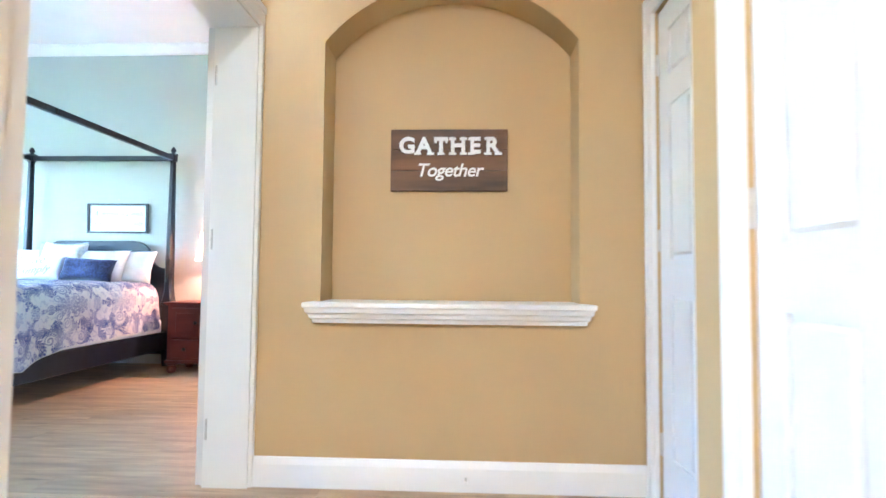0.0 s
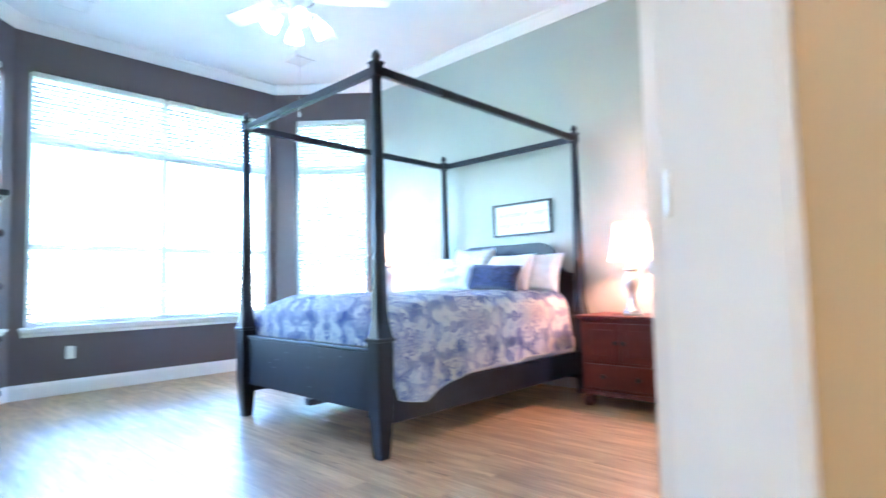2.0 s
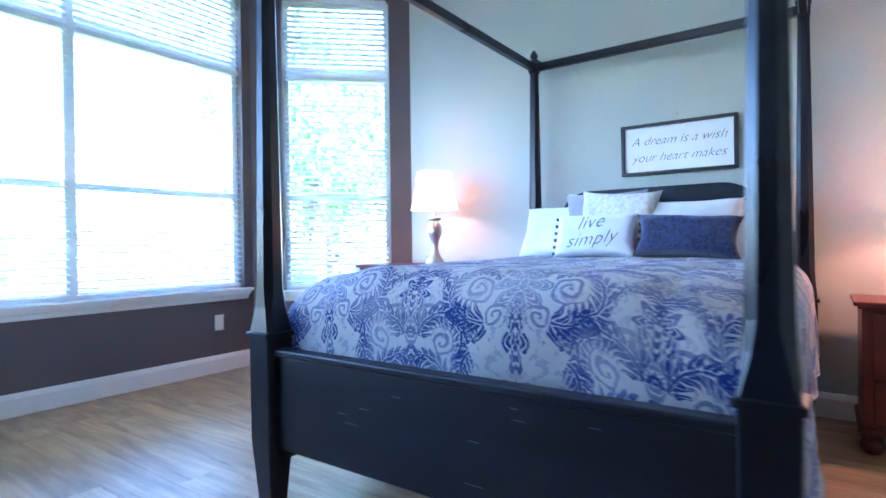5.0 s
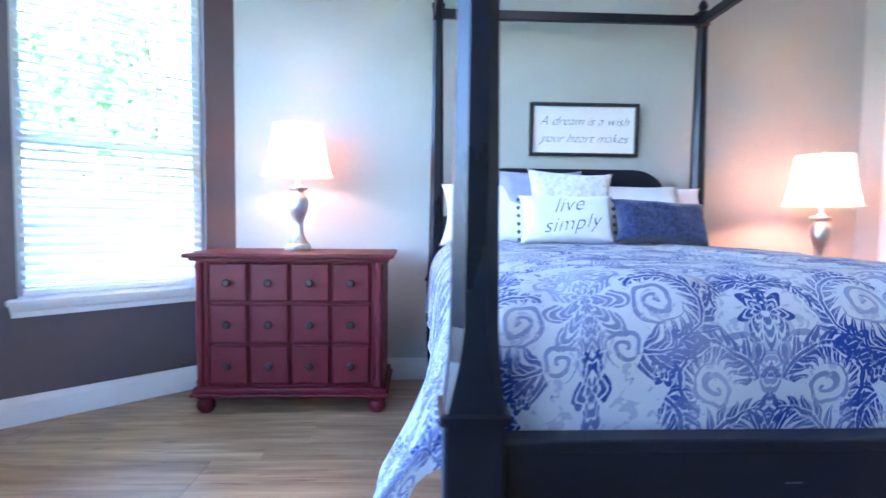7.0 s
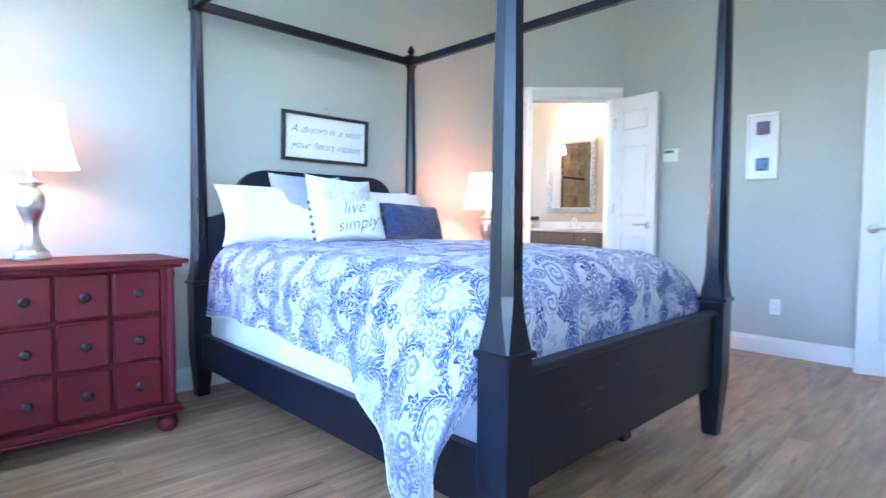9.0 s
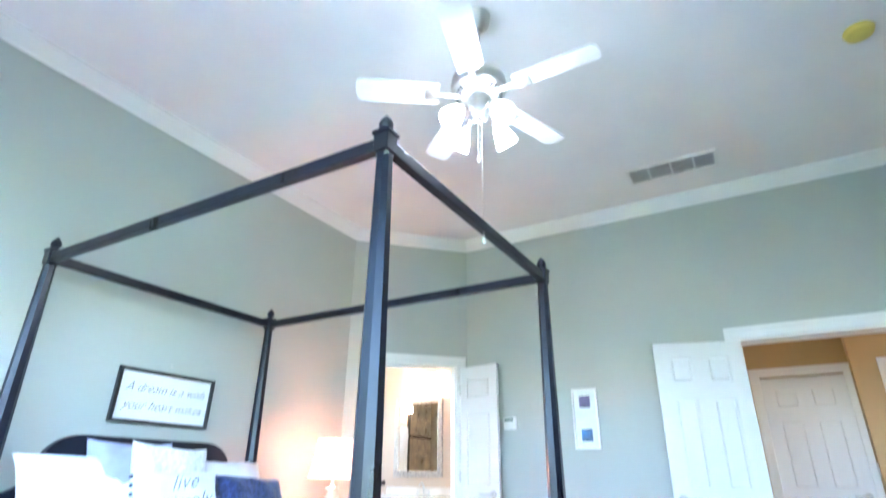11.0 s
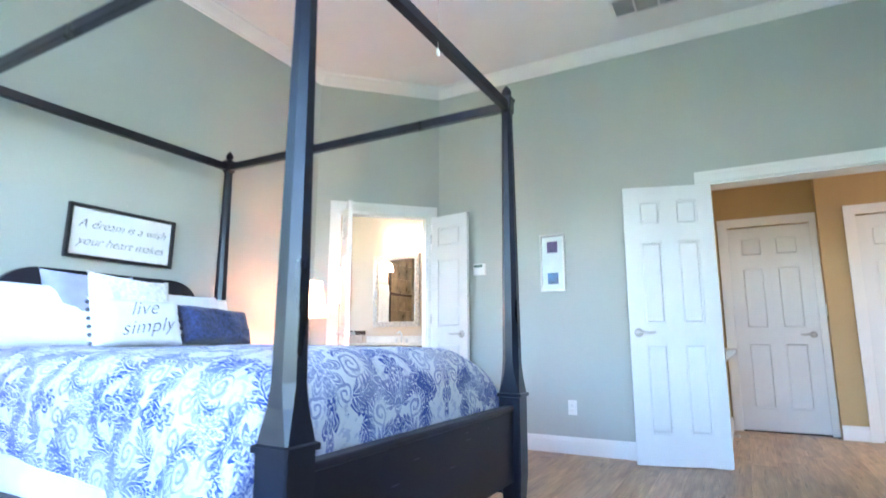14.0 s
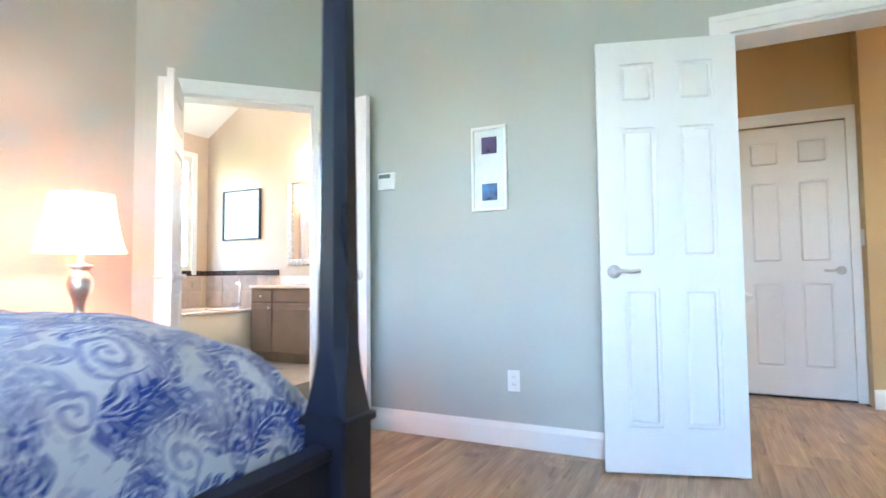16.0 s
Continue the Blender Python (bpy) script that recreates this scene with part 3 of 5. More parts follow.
wall("wall_hall_closet", (XC, YC - 0.1), (XC, -2.0), HH, 0.10, [(YC - 0.1 - 1.65, YC - 0.1 - 0.91, 0, 2.05)], TAN, "tan wall with the closet door")
mHC, _ = along((XC, YC), (XC, -2.0))
# unseen slab, added so that no daylight leaks round the closed hall doors
structure("wall_light_block_east", box(1.55, 1.65, -2.2, 3.05, 0, HH + 0.1), TAN, "unseen wall added to stop daylight behind the hall doors", "wall")
structure("ceiling_hall", box(-0.60, 1.65, -2.2, 3.08, HH, HH + 0.1), CEIL, "white hall ceiling", "ceiling")
casing("trim_hall_door", mHE, 0.10, 0.83, 2.05, -1, "white casing of the closed hall door")
casing("trim_closet_door", mHC, YC - 1.65, YC - 0.91, 2.05, -1, "white casing of the closet door")
door_leaf("door_5", "white six-panel hall door, closed", 0.725, 2.04, leaf_pose((XE + 0.03, 2.7175), (XE + 0.03, 1.9)))
door_leaf("door_6", "white six-panel closet door, closed", 0.735, 2.04, leaf_pose((XC + 0.03, 1.6475), (XC + 0.03, 0.8)))
# the dark line of the shaded gap below the door, made as a strip
structure("trim_hall_door_gap", box(XE - 0.012, XE + 0.05, 1.992, 2.718, 0.0005, 0.011, 0.002), mat("dark_gap_threshold", (0.035, 0.028, 0.022), 0.45, 0.5), "dark threshold strip standing in for the shaded gap under the hall door", "threshold")
mNI, nNI = along((-0.64, YN), (XE, YN))
band("baseboard", mNI, 0.02, nNI, BASE, WHITE, "white painted hall baseboard", "baseboard")
band("baseboard", mHC, 0, YC - 1.735, BASE, WHITE, "white painted hall baseboard", "baseboard")
band("baseboard", mHC, YC - 0.82, YC + 2, BASE, WHITE, "white painted hall baseboard", "baseboard")
band("baseboard", mHW, 0, 3.43, BASE, WHITE, "white painted hall baseboard", "baseboard")
sh = [(0, 0.715), (0.035, 0.718), (0.04, 0.735), (0.06, 0.742), (0.066, 0.758), (0.088, 0.766), (0.094, 0.785), (0.11, 0.79), (0.11, 0.806), (0.105, 0.81), (-0.2, 0.81), (-0.2, 0.802), (0, 0.80)]
bm = bmesh.new()
rows_ = []
for k, s in enumerate((-0.34, 0.80)):
    rows_.append([bm.verts.new((s + (k * 2 - 1) * (0.012 + (0.35 * d if d > 0 else -0.0125)), YN - d, z)) for d, z in sh])
a, b = rows_
bm.faces.new(a)
bm.faces.new(b[::-1])
for i in range(len(a)):
    bm.faces.new((a[i], b[i], b[(i + 1) % len(a)], a[(i + 1) % len(a)]))
structure("trim_niche_sill", bm, WHITE, "white moulded sill under the niche", "sill")

sign = thing("wall_sign", "brown wooden board sign with raised white lettering", "sign", pose(0.22, YN + 0.2, 1.48))
for k in range(3):
    part("board", box(-0.28, 0.28, -0.022 - 0.002 * (k % 2), -0.004, -0.15 + 0.1 * k + 0.001, -0.15 + 0.1 * (k + 1) - 0.001, 0.003), SIGNW, sign)
feet = {"G": (), "A": ((-0.031, -1), (0.031, -1)), "T": ((0, -1), (-0.026, 0.8), (0.026, 0.8)), "H": ((-0.026, -1), (0.026, -1), (-0.026, 1), (0.026, 1)), "E": ((-0.016, -1), (-0.016, 1)), "R": ((-0.02, -1), (-0.02, 1), (0.03, -1))}
for k, ch_ in enumerate("GATHER"):
    me = writing(ch_, 0.105, 0.006, 0, 0.0035)
    bm = bmesh.new()
    bm.from_mesh(me)
    for fx, fz in feet[ch_]:
        w_ = 0.017 if abs(fz) == 1 else 0.006
        h_ = 0.005 if abs(fz) == 1 else 0.012
        bx(bm, fx - w_, fx + w_, fz * 0.036 - h_, fz * 0.036 + h_, -0.006, 0.006)
    part("raised_letter", bm, PLASTIC, sign, "raised off-white letter", m=pose(-0.2 + 0.081 * k, -0.03, 0.065, 90))
me = writing("Together", 0.088, 0.001, 0.25, 0.0012, 0.95)
me.materials.append(PLASTIC)
part("painted_script", me, PLASTIC, sign, "off-white script", m=pose(0, -0.026, -0.052, 90))
ds = thing("door_stop", "small spring door stop on the baseboard", "door stop", pose(0.31, YN - 0.016, 0.06))
part("spring", tube([(0, 0, 0), (0, -0.05, 0)], 0.006), NICKEL, ds, "", True)
part("tip", lathe([(0.009, 0), (0.009, 0.012)], 12, at=(0, -0.05, 0), turn=pose(0, 0, 0, 90)), PLASTIC, ds, "white rubber tip", True)


# added fill light, out of view; where the hall's light really comes from is unknown
hl = thing("hall_light", "unseen ceiling dome added as fill light for the hall", "ceiling light", pose(0.0, -1.2, HH))
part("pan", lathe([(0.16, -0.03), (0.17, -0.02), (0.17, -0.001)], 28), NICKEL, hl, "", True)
part("dome", lathe([(0.02, -0.11), (0.08, -0.10), (0.13, -0.07), (0.15, -0.031)], 28), HALL_FILL, hl, "glowing dome of the added fill light", True)


# ---- windows ----
def window(name, m, s0, s1, z0, z1, label, panes, rail, split, tilt=0):
    """Frame, sill, panes and blinds of a window in a wall's frame m."""
    w = tagged(new(name), label, "window", kind="structure")
    w.matrix_basis = m
    f = 0.045
    bm = bmesh.new()
    bx(bm, s0, s0 + f, 0.07, 0.13, z0, z1)
    bx(bm, s1 - f, s1, 0.07, 0.13, z0, z1)
    bx(bm, s0 + f, s1 - f, 0.07, 0.13, z0, z0 + f)
    bx(bm, s0 + f, s1 - f, 0.07, 0.13, z1 - f, z1)
    part("window_frame", bm, WHITE, w)
    step = (s1 - s0) / panes
    for k in range(panes):
        a, b = s0 + k * step, s0 + (k + 1) * step
        if k:
            part("mullion", box(a - 0.035, a + 0.035, 0.06, 0.13, z0 + f, z1 - f), WHITE, w)
        part("transom", box(a + f, b - f, 0.065, 0.13, split - 0.04, split + 0.04), WHITE, w)
        part("meeting_rail", box(a + f, b - f, 0.075, 0.125, rail - 0.022, rail + 0.022), WHITE, w)
        for q0, q1 in ((z0 + f, rail - 0.022), (rail + 0.022, split - 0.04), (split + 0.04, z1 - f)):
            g = part("pane", box(a + f, b - f, 0.098, 0.102, q0, q1), GLASS, w, "clear glass")
            g.visible_shadow = False
    bm = bmesh.new()
    prof = [(0.0, z0 - 0.085), (0.012, z0 - 0.085), (0.016, z0 - 0.06), (0.03, z0 - 0.045), (0.034, z0 - 0.026), (0.055, z0 - 0.024), (0.058, z0 - 0.004), (0.052, z0), (-0.07, z0 + 0.001), (-0.07, z0 - 0.003), (0, z0 - 0.003)]
    va = [bm.verts.new((s0 - (0.05 if d > 0 else -0.001) * (0.4 + d * 10), -d, z)) for d, z in prof]
    vb = [bm.verts.new((s1 + (0.05 if d > 0 else -0.001) * (0.4 + d * 10), -d, z)) for d, z in prof]
    bm.faces.new(va)
    bm.faces.new(vb[::-1])
    for i in range(len(va)):
        bm.faces.new((va[i], vb[i], vb[(i + 1) % len(va)], va[(i + 1) % len(va)]))
    part("window_sill", bm, WHITE, w, "white moulded sill")
    for k in range(panes):
        a, b = s0 + k * step + 0.02, s0 + (k + 1) * step - 0.02
        bl = thing("window_blind", "white slatted blind, upper slats shut and lower slats open", "blind", m, "bay window blinds")
        part("headrail", box(a, b, 0.008, 0.058, z1 - 0.05, z1 - 0.002, 0.003), SLAT, bl)
        part("bottom_rail", box(a, b, 0.012, 0.052, split - 0.05, split - 0.02, 0.004), SLAT, bl)
        part("bottom_rail", box(a, b, 0.012, 0.052, z0 + 0.012, z0 + 0.036, 0.004), SLAT, bl)
        me = mesh_of(box(a, b, -0.024, 0.024, -0.0014, 0.0014), "slat", SLAT)
        z = split + 0.0
        while z < z1 - 0.06:
            part("slat", me, SLAT, bl, m=pose(0, 0.033, z, 52))
            z += 0.042
        z = z0 + 0.07
        while z < split - 0.07:
            part("slat", me, SLAT, bl, m=pose(0, 0.033, z, tilt + random.uniform(-2, 3)))
            z += 0.044
        for s in (a + 0.12, b - 0.12):
            bm = bmesh.new()
            bx(bm, s - 0.001, s + 0.001, 0.0095, 0.0105, z0 + 0.02, z1 - 0.05)
            bx(bm, s - 0.001, s + 0.001, 0.0555, 0.0565, z0 + 0.02, z1 - 0.05)
            part("ladder_cord", bm, SLAT, bl)


window("window_1", m1, *WIN["sw"], "tall white-framed bay window", 1, 1.32, 2.30)
window("window_2", m2, *WIN["w"], "wide white-framed double bay window", 2, 1.32, 2.30, 13)
window("window_3", m3, *WIN["nw"], "narrow tall white-framed bay window", 1, 1.32, 2.31, 24)


# ---- bed ----
BX0, BX1, BY0, BY1 = -4.222, -2.713, 3.66, 5.80
BC = (BX0 + BX1) / 2


def bed_post():
    """Tapered foot, square block, collar, tapered eight-sided shaft, capital."""
    bm = bmesh.new()

    def ring(half, chamfer, z):
        c = half * chamfer
        pts = [(half, -c), (half, c), (c, half), (-c, half), (-half, c), (-half, -c), (-c, -half), (c, -half)]
        return [bm.verts.new((x, y, z)) for x, y in pts]

    levels = [(0.032, 0.9, 0), (0.052, 0.9, 0.26), (0.053, 0.9, 0.60), (0.053, 0.9, 0.615), (0.062, 0.9, 0.617), (0.062, 0.9, 0.632), (0.052, 0.9, 0.636), (0.05, 0.85, 0.655),
              (0.044, 0.62, 0.72), (0.042, 0.45, 0.78), (0.026, 0.45, 2.055), (0.024, 0.8, 2.07), (0.03, 0.9, 2.075), (0.03, 0.9, 2.14), (0.036, 0.9, 2.143), (0.036, 0.9, 2.153), (0.015, 0.7, 2.155)]
    rs = [ring(*l) for l in levels]
    for a, b in zip(rs, rs[1:]):
        for i in range(8):
            bm.faces.new((a[i], a[(i + 1) % 8], b[(i + 1) % 8], b[i]))
    bm.faces.new(rs[0][::-1])
    bm.faces.new(rs[-1])
    return mesh_of(bm, "post", BLACKW)


bed = thing("canopy_bed", "black-stained four-poster bed with an open canopy frame", "bed", pose(BC, 0, 0))
pm = bed_post()
fm = mesh_of(lathe([(0.016, 0), (0.02, 0.006), (0.014, 0.012), (0.024, 0.022), (0.027, 0.034), (0.022, 0.05), (0.012, 0.064), (0.004, 0.073), (0.001, 0.076)], 16), "finial", BLACKW, True)
hx = (BX1 - BX0) / 2
for sx in (-1, 1):
    for y in (BY0, BY1):
        p = part("post", pm, BLACKW, bed, m=pose(sx * hx, y, 0))
        part("finial", fm, BLACKW, p, "turned acorn finial", m=pose(0, 0, 2.153))
    part("canopy_rail", box(sx * hx - 0.019, sx * hx + 0.019, BY0 + 0.02, BY1 - 0.02, 2.083, 2.131, 0.003), BLACKW, bed)
    part("side_rail", box(sx * hx - 0.02, sx * hx + 0.02, BY0 + 0.05, BY1 - 0.05, 0.17, 0.345, 0.004), BLACKH, bed)
for y in (BY0, BY1):
    part("canopy_rail", box(-hx + 0.02, hx - 0.02, y - 0.019, y + 0.019, 2.083, 2.131, 0.003), BLACKH, bed)
fb = bmesh.new()
bx(fb, -hx + 0.05, hx - 0.05, BY0 - 0.018, BY0 + 0.018, 0.235, 0.555, 0.002)
bx(fb, -hx + 0.05, hx - 0.05, BY0 - 0.028, BY0 + 0.028, 0.553, 0.578, 0.006)
part("footboard", fb, BLACKH, bed, "black footboard with pale scuff marks")
SCUFF = mat("pale_scratch", (0.14, 0.145, 0.17), 0.6, bump=0)
for i in range(9):
    x, z, n = random.uniform(-0.62, 0.6), random.uniform(0.3, 0.53), random.uniform(0.02, 0.07)
    bm = bmesh.new()
    bx(bm, x, x + n, BY0 - 0.0186, BY0 - 0.0179, z, z + 0.0016)
    part("scuff", bm, SCUFF, bed)
out = [(-hx + 0.04, 0.30), (-hx + 0.04, 0.98)]
for k in range(9):
    a = math.pi / 2 * k / 8
    out.append((-hx + 0.04 + 0.17 * math.sin(a) * 0.9, 0.98 + 0.13 * (1 - math.cos(a))))
for k in range(1, 11):
    a = math.pi / 2 * k / 10
    out.append((-0.555 + 0.19 * (1 - math.cos(a)), 1.11 + 0.145 * math.sin(a)))
out += [(-x, z) for x, z in out[::-1]]
part("headboard", prism(out, BY1 - 0.022, BY1 + 0.018), BLACKH, bed, "black arched headboard")
part("headboard_leg_rail", box(-hx + 0.05, hx - 0.05, BY1 - 0.02, BY1 + 0.02, 0.12, 0.2, 0.003), BLACKH, bed)
part("slat_support", box(-0.03, 0.03, BY0 + 0.03, BY1 - 0.03, 0.17, 0.21), BLACKW, bed)
for y in (4.2, 5.2):
    part("support_leg", lathe([(0.03, 0), (0.025, 0.02), (0.02, 0.17)], 12, at=(0, y, 0)), BLACKW, bed)

mt = thing("mattress", "white mattress and box spring inside the bed frame", "mattress", pose(BC, 0, 0))
part("box_spring", box(-0.725, 0.725, BY0 + 0.10, BY1 - 0.05, 0.22, 0.47, 0.025, 3), LINEN, mt, "", True)
part("mattress_body", box(-0.665, 0.665, BY0 + 0.20, BY1 - 0.05, 0.465, 0.72, 0.09, 5), LINEN, mt, "", True)


def duvet():
    """A quilt laid over the mattress: flat on top, rounded at the edges, hanging at both sides and the foot."""
    bm = bmesh.new()
    uvl = bm.loops.layers.uv.new("UVMap")
    top, R = 0.855, 0.15
    flat = 0.79 - R

    def fold(s, length):
        """Distance past the flat part -> (outwards, downwards)."""
        if s <= 0:
            return 0.0, 0.0
        a = s / R
        if a < math.pi / 2:
            return R * math.sin(a), R * (1 - math.cos(a))
        return R, R + (s - R * math.pi / 2)

    nu, nv = 150, 130
    grid = []
    for j in range(nv + 1):
        v = j / nv
        sy = -0.27 + v * 2.12
        row = []
        for i in range(nu + 1):
            u = -1 + 2 * i / nu
            side = 1 if u > 0 else -1
            yb = max(0.0, min(1.0, sy / 1.8))
            if side < 0:
                hang = 0.365 + 0.28 * max(0, min(1, 1.3 - yb * 4.2)) + 0.02 * math.sin(yb * 6.0)
            else:
                hang = 0.475 + 0.08 * max(0, 1 - abs(yb - 0.13) * 5) - 0.03 * yb
            hang += 0.015 * noise.noise(Vector((yb * 6, side * 3.0, 1)))
            past = max(0.0, min(1.0, (0.03 - sy) / 0.2))
            smax = flat + max(0.14, (R * math.pi / 2 + hang - R) * math.sqrt(1 - past * past))
            s = abs(u) * smax
            ox, dx = fold(s - flat, smax)
            x = side * (min(s, flat) + ox)
            ey, dy = fold(0.16 - sy, 1)
            y = BY0 + 0.205 + max(sy - 0.16, 0) - ey
            dyc = min(dy, 0.33)
            z = top - math.hypot(dx, dyc) if dx and dyc else top - dx - dyc
            n1_ = noise.noise(Vector((x * 2.2, y * 2.2, 3)))
            n2_ = noise.noise(Vector((x * 6, y * 6, z * 6)))
            crease = abs(noise.noise(Vector((x * 3.1 + y, y * 1.6, 9))))
            puff = 0.012 * n1_ + 0.006 * n2_ - 0.012 * max(0, 0.12 - crease) / 0.12
            fx = math.sin(y * 15 + 3 * noise.noise(Vector((y * 2, side, 0))))
            low = max(0, min(1, (dx - 0.1) / 0.3))
            x += side * low * (0.016 * fx + 0.008 * n2_ + 0.01 + (0.17 * max(0, 1 - yb * 3.0) if side < 0 else 0.03 * max(0, 1 - yb * 4)))
            lowf = max(0, min(1, (dyc - 0.08) / 0.25))
            drape = math.sin(x * 15 + 2.6 * noise.noise(Vector((x * 2.4, 7, 0)))) + 0.6 * noise.noise(Vector((x * 9, 4, 0)))
            y -= lowf * 0.017 * drape * (0.5 + abs(noise.noise(Vector((x * 1.7, 2, 5)))))
            ca, cb_ = max(0.0, (abs(x) - 0.34) / 0.45), max(0.0, (BY0 + 0.75 - y) / 0.68)
            z += puff * (1 - 0.6 * low) - 0.015 * ca * ca - (0.06 if x < 0 else 0.13) * (ca * cb_) ** 1.3 * (1 - 0.75 * low)
            row.append((bm.verts.new((x, y, z)), side * s, sy))
        grid.append(row)
    for j in range(nv):
        for i in range(nu):
            q = (grid[j][i], grid[j][i + 1], grid[j + 1][i + 1], grid[j + 1][i])
            f = bm.faces.new([k[0] for k in q])
            for lp, k in zip(f.loops, q):
                lp[uvl].uv = (k[1], k[2])
    hems = [[tuple(r[k][0].co) for r in grid[10::3]] for k in (0, nu)]
    bmesh.ops.solidify(bm, geom=bm.faces[:], thickness=0.012)
    return bm, hems


dv = thing("duvet", "white duvet with a blue damask print hanging over the mattress", "duvet", pose(BC, 0, 0))
cover, hems = duvet()
part("cover", cover, DAMASK, dv, "", True)
for h in hems:
    part("hem", tube(h, 0.003, 6), LINEN, dv, "white stitched hem", True)


def pillow_mesh(w, h, t, material, n=26, pinch=0.13):
    bm = bmesh.new()
    for side in (-1, 1):
        g = []
        for j in range(n + 1):
            r = []
            for i in range(n + 1):
                a, b = -1 + 2 * i / n, -1 + 2 * j / n
                k = (1 - a ** 4) * (1 - b ** 4)
                x = a * w / 2 * (1 - pinch * (1 - b * b) * abs(a) ** 3)
                z = b * h / 2 * (1 - pinch * (1 - a * a) * abs(b) ** 3)
                y = side * t / 2 * max(0, k) ** 0.45 * (1 + 0.16 * noise.noise(Vector((a * 2.5, b * 2.5, side + w))) + 0.06 * noise.noise(Vector((a * 7, b * 4, w * 9))))
                r.append(bm.verts.new((x, y, z)))
            g.append(r)
        for j in range(n):
            for i in range(n):
                q = (g[j][i], g[j][i + 1], g[j + 1][i + 1], g[j + 1][i])
                bm.faces.new(q if side < 0 else q[::-1])
    bmesh.ops.remove_doubles(bm, verts=bm.verts, dist=0.0008)
    return mesh_of(bm, "cushion", material, True)


def pillow(label, w, h, t, material, x, y, z, lean, turn=0, spin=0):
    p = thing("pillow", label, "pillow", pose(x, y, z, -lean, spin, turn))
    part("cushion", pillow_mesh(w, h, t, material), material, p)
    return p


pillow("white cotton bed pillow against the headboard", 0.60, 0.36, 0.16, LINEN, -3.91, 5.56, 0.99, 24, -5)
pillow("lilac grey square pillow behind the cushions", 0.48, 0.42, 0.15, LILAC, -3.68, 5.56, 1.03, 16, 2)
pillow("white cotton bed pillow against the headboard", 0.58, 0.36, 0.16, LINEN, -3.05, 5.60, 0.98, 20, 3)
pillow("white cotton sham pillow in front of another", 0.50, 0.36, 0.14, LINEN, -3.20, 5.46, 0.985, 24, 2)
pillow("cream textured square cushion", 0.44, 0.42, 0.15, CREAM, -3.56, 5.42, 1.015, 16, -1, 3)
ls = pillow("white lumbar cushion lettered in grey script with pompom edges", 0.46, 0.25, 0.13, LINEN, -3.62, 5.26, 0.965, 18, -2)
for text, dx, dz in (("live", -0.01, 0.05), ("simply", 0.0, -0.04)):
    me = writing(text, 0.1, 0.0008, 0.5, -0.0018, 1.05)
    me.materials.append(INK)
    part("script_lettering", me, INK, ls, "dark grey stitched script", m=pose(dx, -0.0735, dz, 90, -7))
pom = mesh_of(lathe([(0.001, -0.01), (0.007, -0.007), (0.01, 0), (0.007, 0.007), (0.001, 0.01)], 10), "pompom", INK, True)
for sx in (-1, 1):
    for k in range(6):
        part("pompom", pom, INK, ls, "small grey pompom", m=pose(sx * 0.228, 0, -0.1 + 0.04 * k))
pillow("navy blue chenille lumbar cushion", 0.48, 0.22, 0.15, NAVY, -3.17, 5.25, 0.955, 20, 4, 3)


# ---- bedside furniture ----
def ball_foot(parent, x, y, material, s=1.0):
    part("bun_foot", lathe([(0.028 * s, 0), (0.042 * s, 0.018), (0.045 * s, 0.04), (0.036 * s, 0.062), (0.03 * s, 0.066), (0.044 * s, 0.072), (0.046 * s, 0.084), (0.034 * s, 0.09)], 20, at=(x, y, 0)), material, parent, "turned bun foot", True)


def knob(parent, x, y, z, r=0.016, material=None):
    part("knob", lathe([(r * 0.5, 0), (r * 0.42, 0.012), (r, 0.018), (r * 1.05, 0.026), (r * 0.6, 0.033)], 14, at=(x, y, z), turn=pose(0, 0, 0, 90)), material or KNOB, parent, "dark round knob", True)


# apothecary chest: local x across, y = 0 at the front
ch = thing("drawer_chest", "cherry red apothecary chest with twelve small drawers", "chest", pose(-4.945, 5.365, 0))
W = 0.45
b_ = bmesh.new()
bx(b_, -W, W, 0.012, 0.43, 0.10, 0.75)
bx(b_, -W + 0.0, -W + 0.055, 0.0, 0.02, 0.13, 0.75, 0.003)
bx(b_, W - 0.055, W, 0.0, 0.02, 0.13, 0.75, 0.003)
part("carcass", b_, REDW, ch)
tp = bmesh.new()
bx(tp, -W - 0.052, W + 0.052, -0.045, 0.435, 0.768, 0.79, 0.006)
bx(tp, -W - 0.03, W + 0.03, -0.022, 0.435, 0.75, 0.769, 0.006)
part("top", tp, REDW, ch)
pl = bmesh.new()
bx(pl, -W - 0.02, W + 0.02, -0.02, 0.435, 0.10, 0.13, 0.008)
bx(pl, -W - 0.03, W + 0.03, -0.03, 0.435, 0.088, 0.101, 0.004)
part("plinth", pl, REDW, ch)
for sx in (-1, 1):
    part("fluted_column", lathe([(0.018, 0.135), (0.022, 0.16), (0.016, 0.18), (0.02, 0.45), (0.016, 0.70), (0.022, 0.72), (0.018, 0.745)], 14, at=(sx * (W - 0.018), -0.002, 0)), REDW, ch, "", True)
for sx in (-1, 1):
    for y in (0.03, 0.39):
        ball_foot(ch, sx * (W - 0.03), y, REDW)
dw, dh = 0.185, 0.19
for r in range(3):
    for c in range(4):
        x0, z0 = -W + 0.062 + c * (dw + 0.0125), 0.148 + r * (dh + 0.0125)
        d = part("drawer", box(0, dw, -0.012, 0.03, 0, dh, 0.009, 1), REDW, ch, "raised-edge drawer front", m=pose(x0, 0, z0))
        knob(d, dw / 2, -0.012, dh / 2, 0.019)

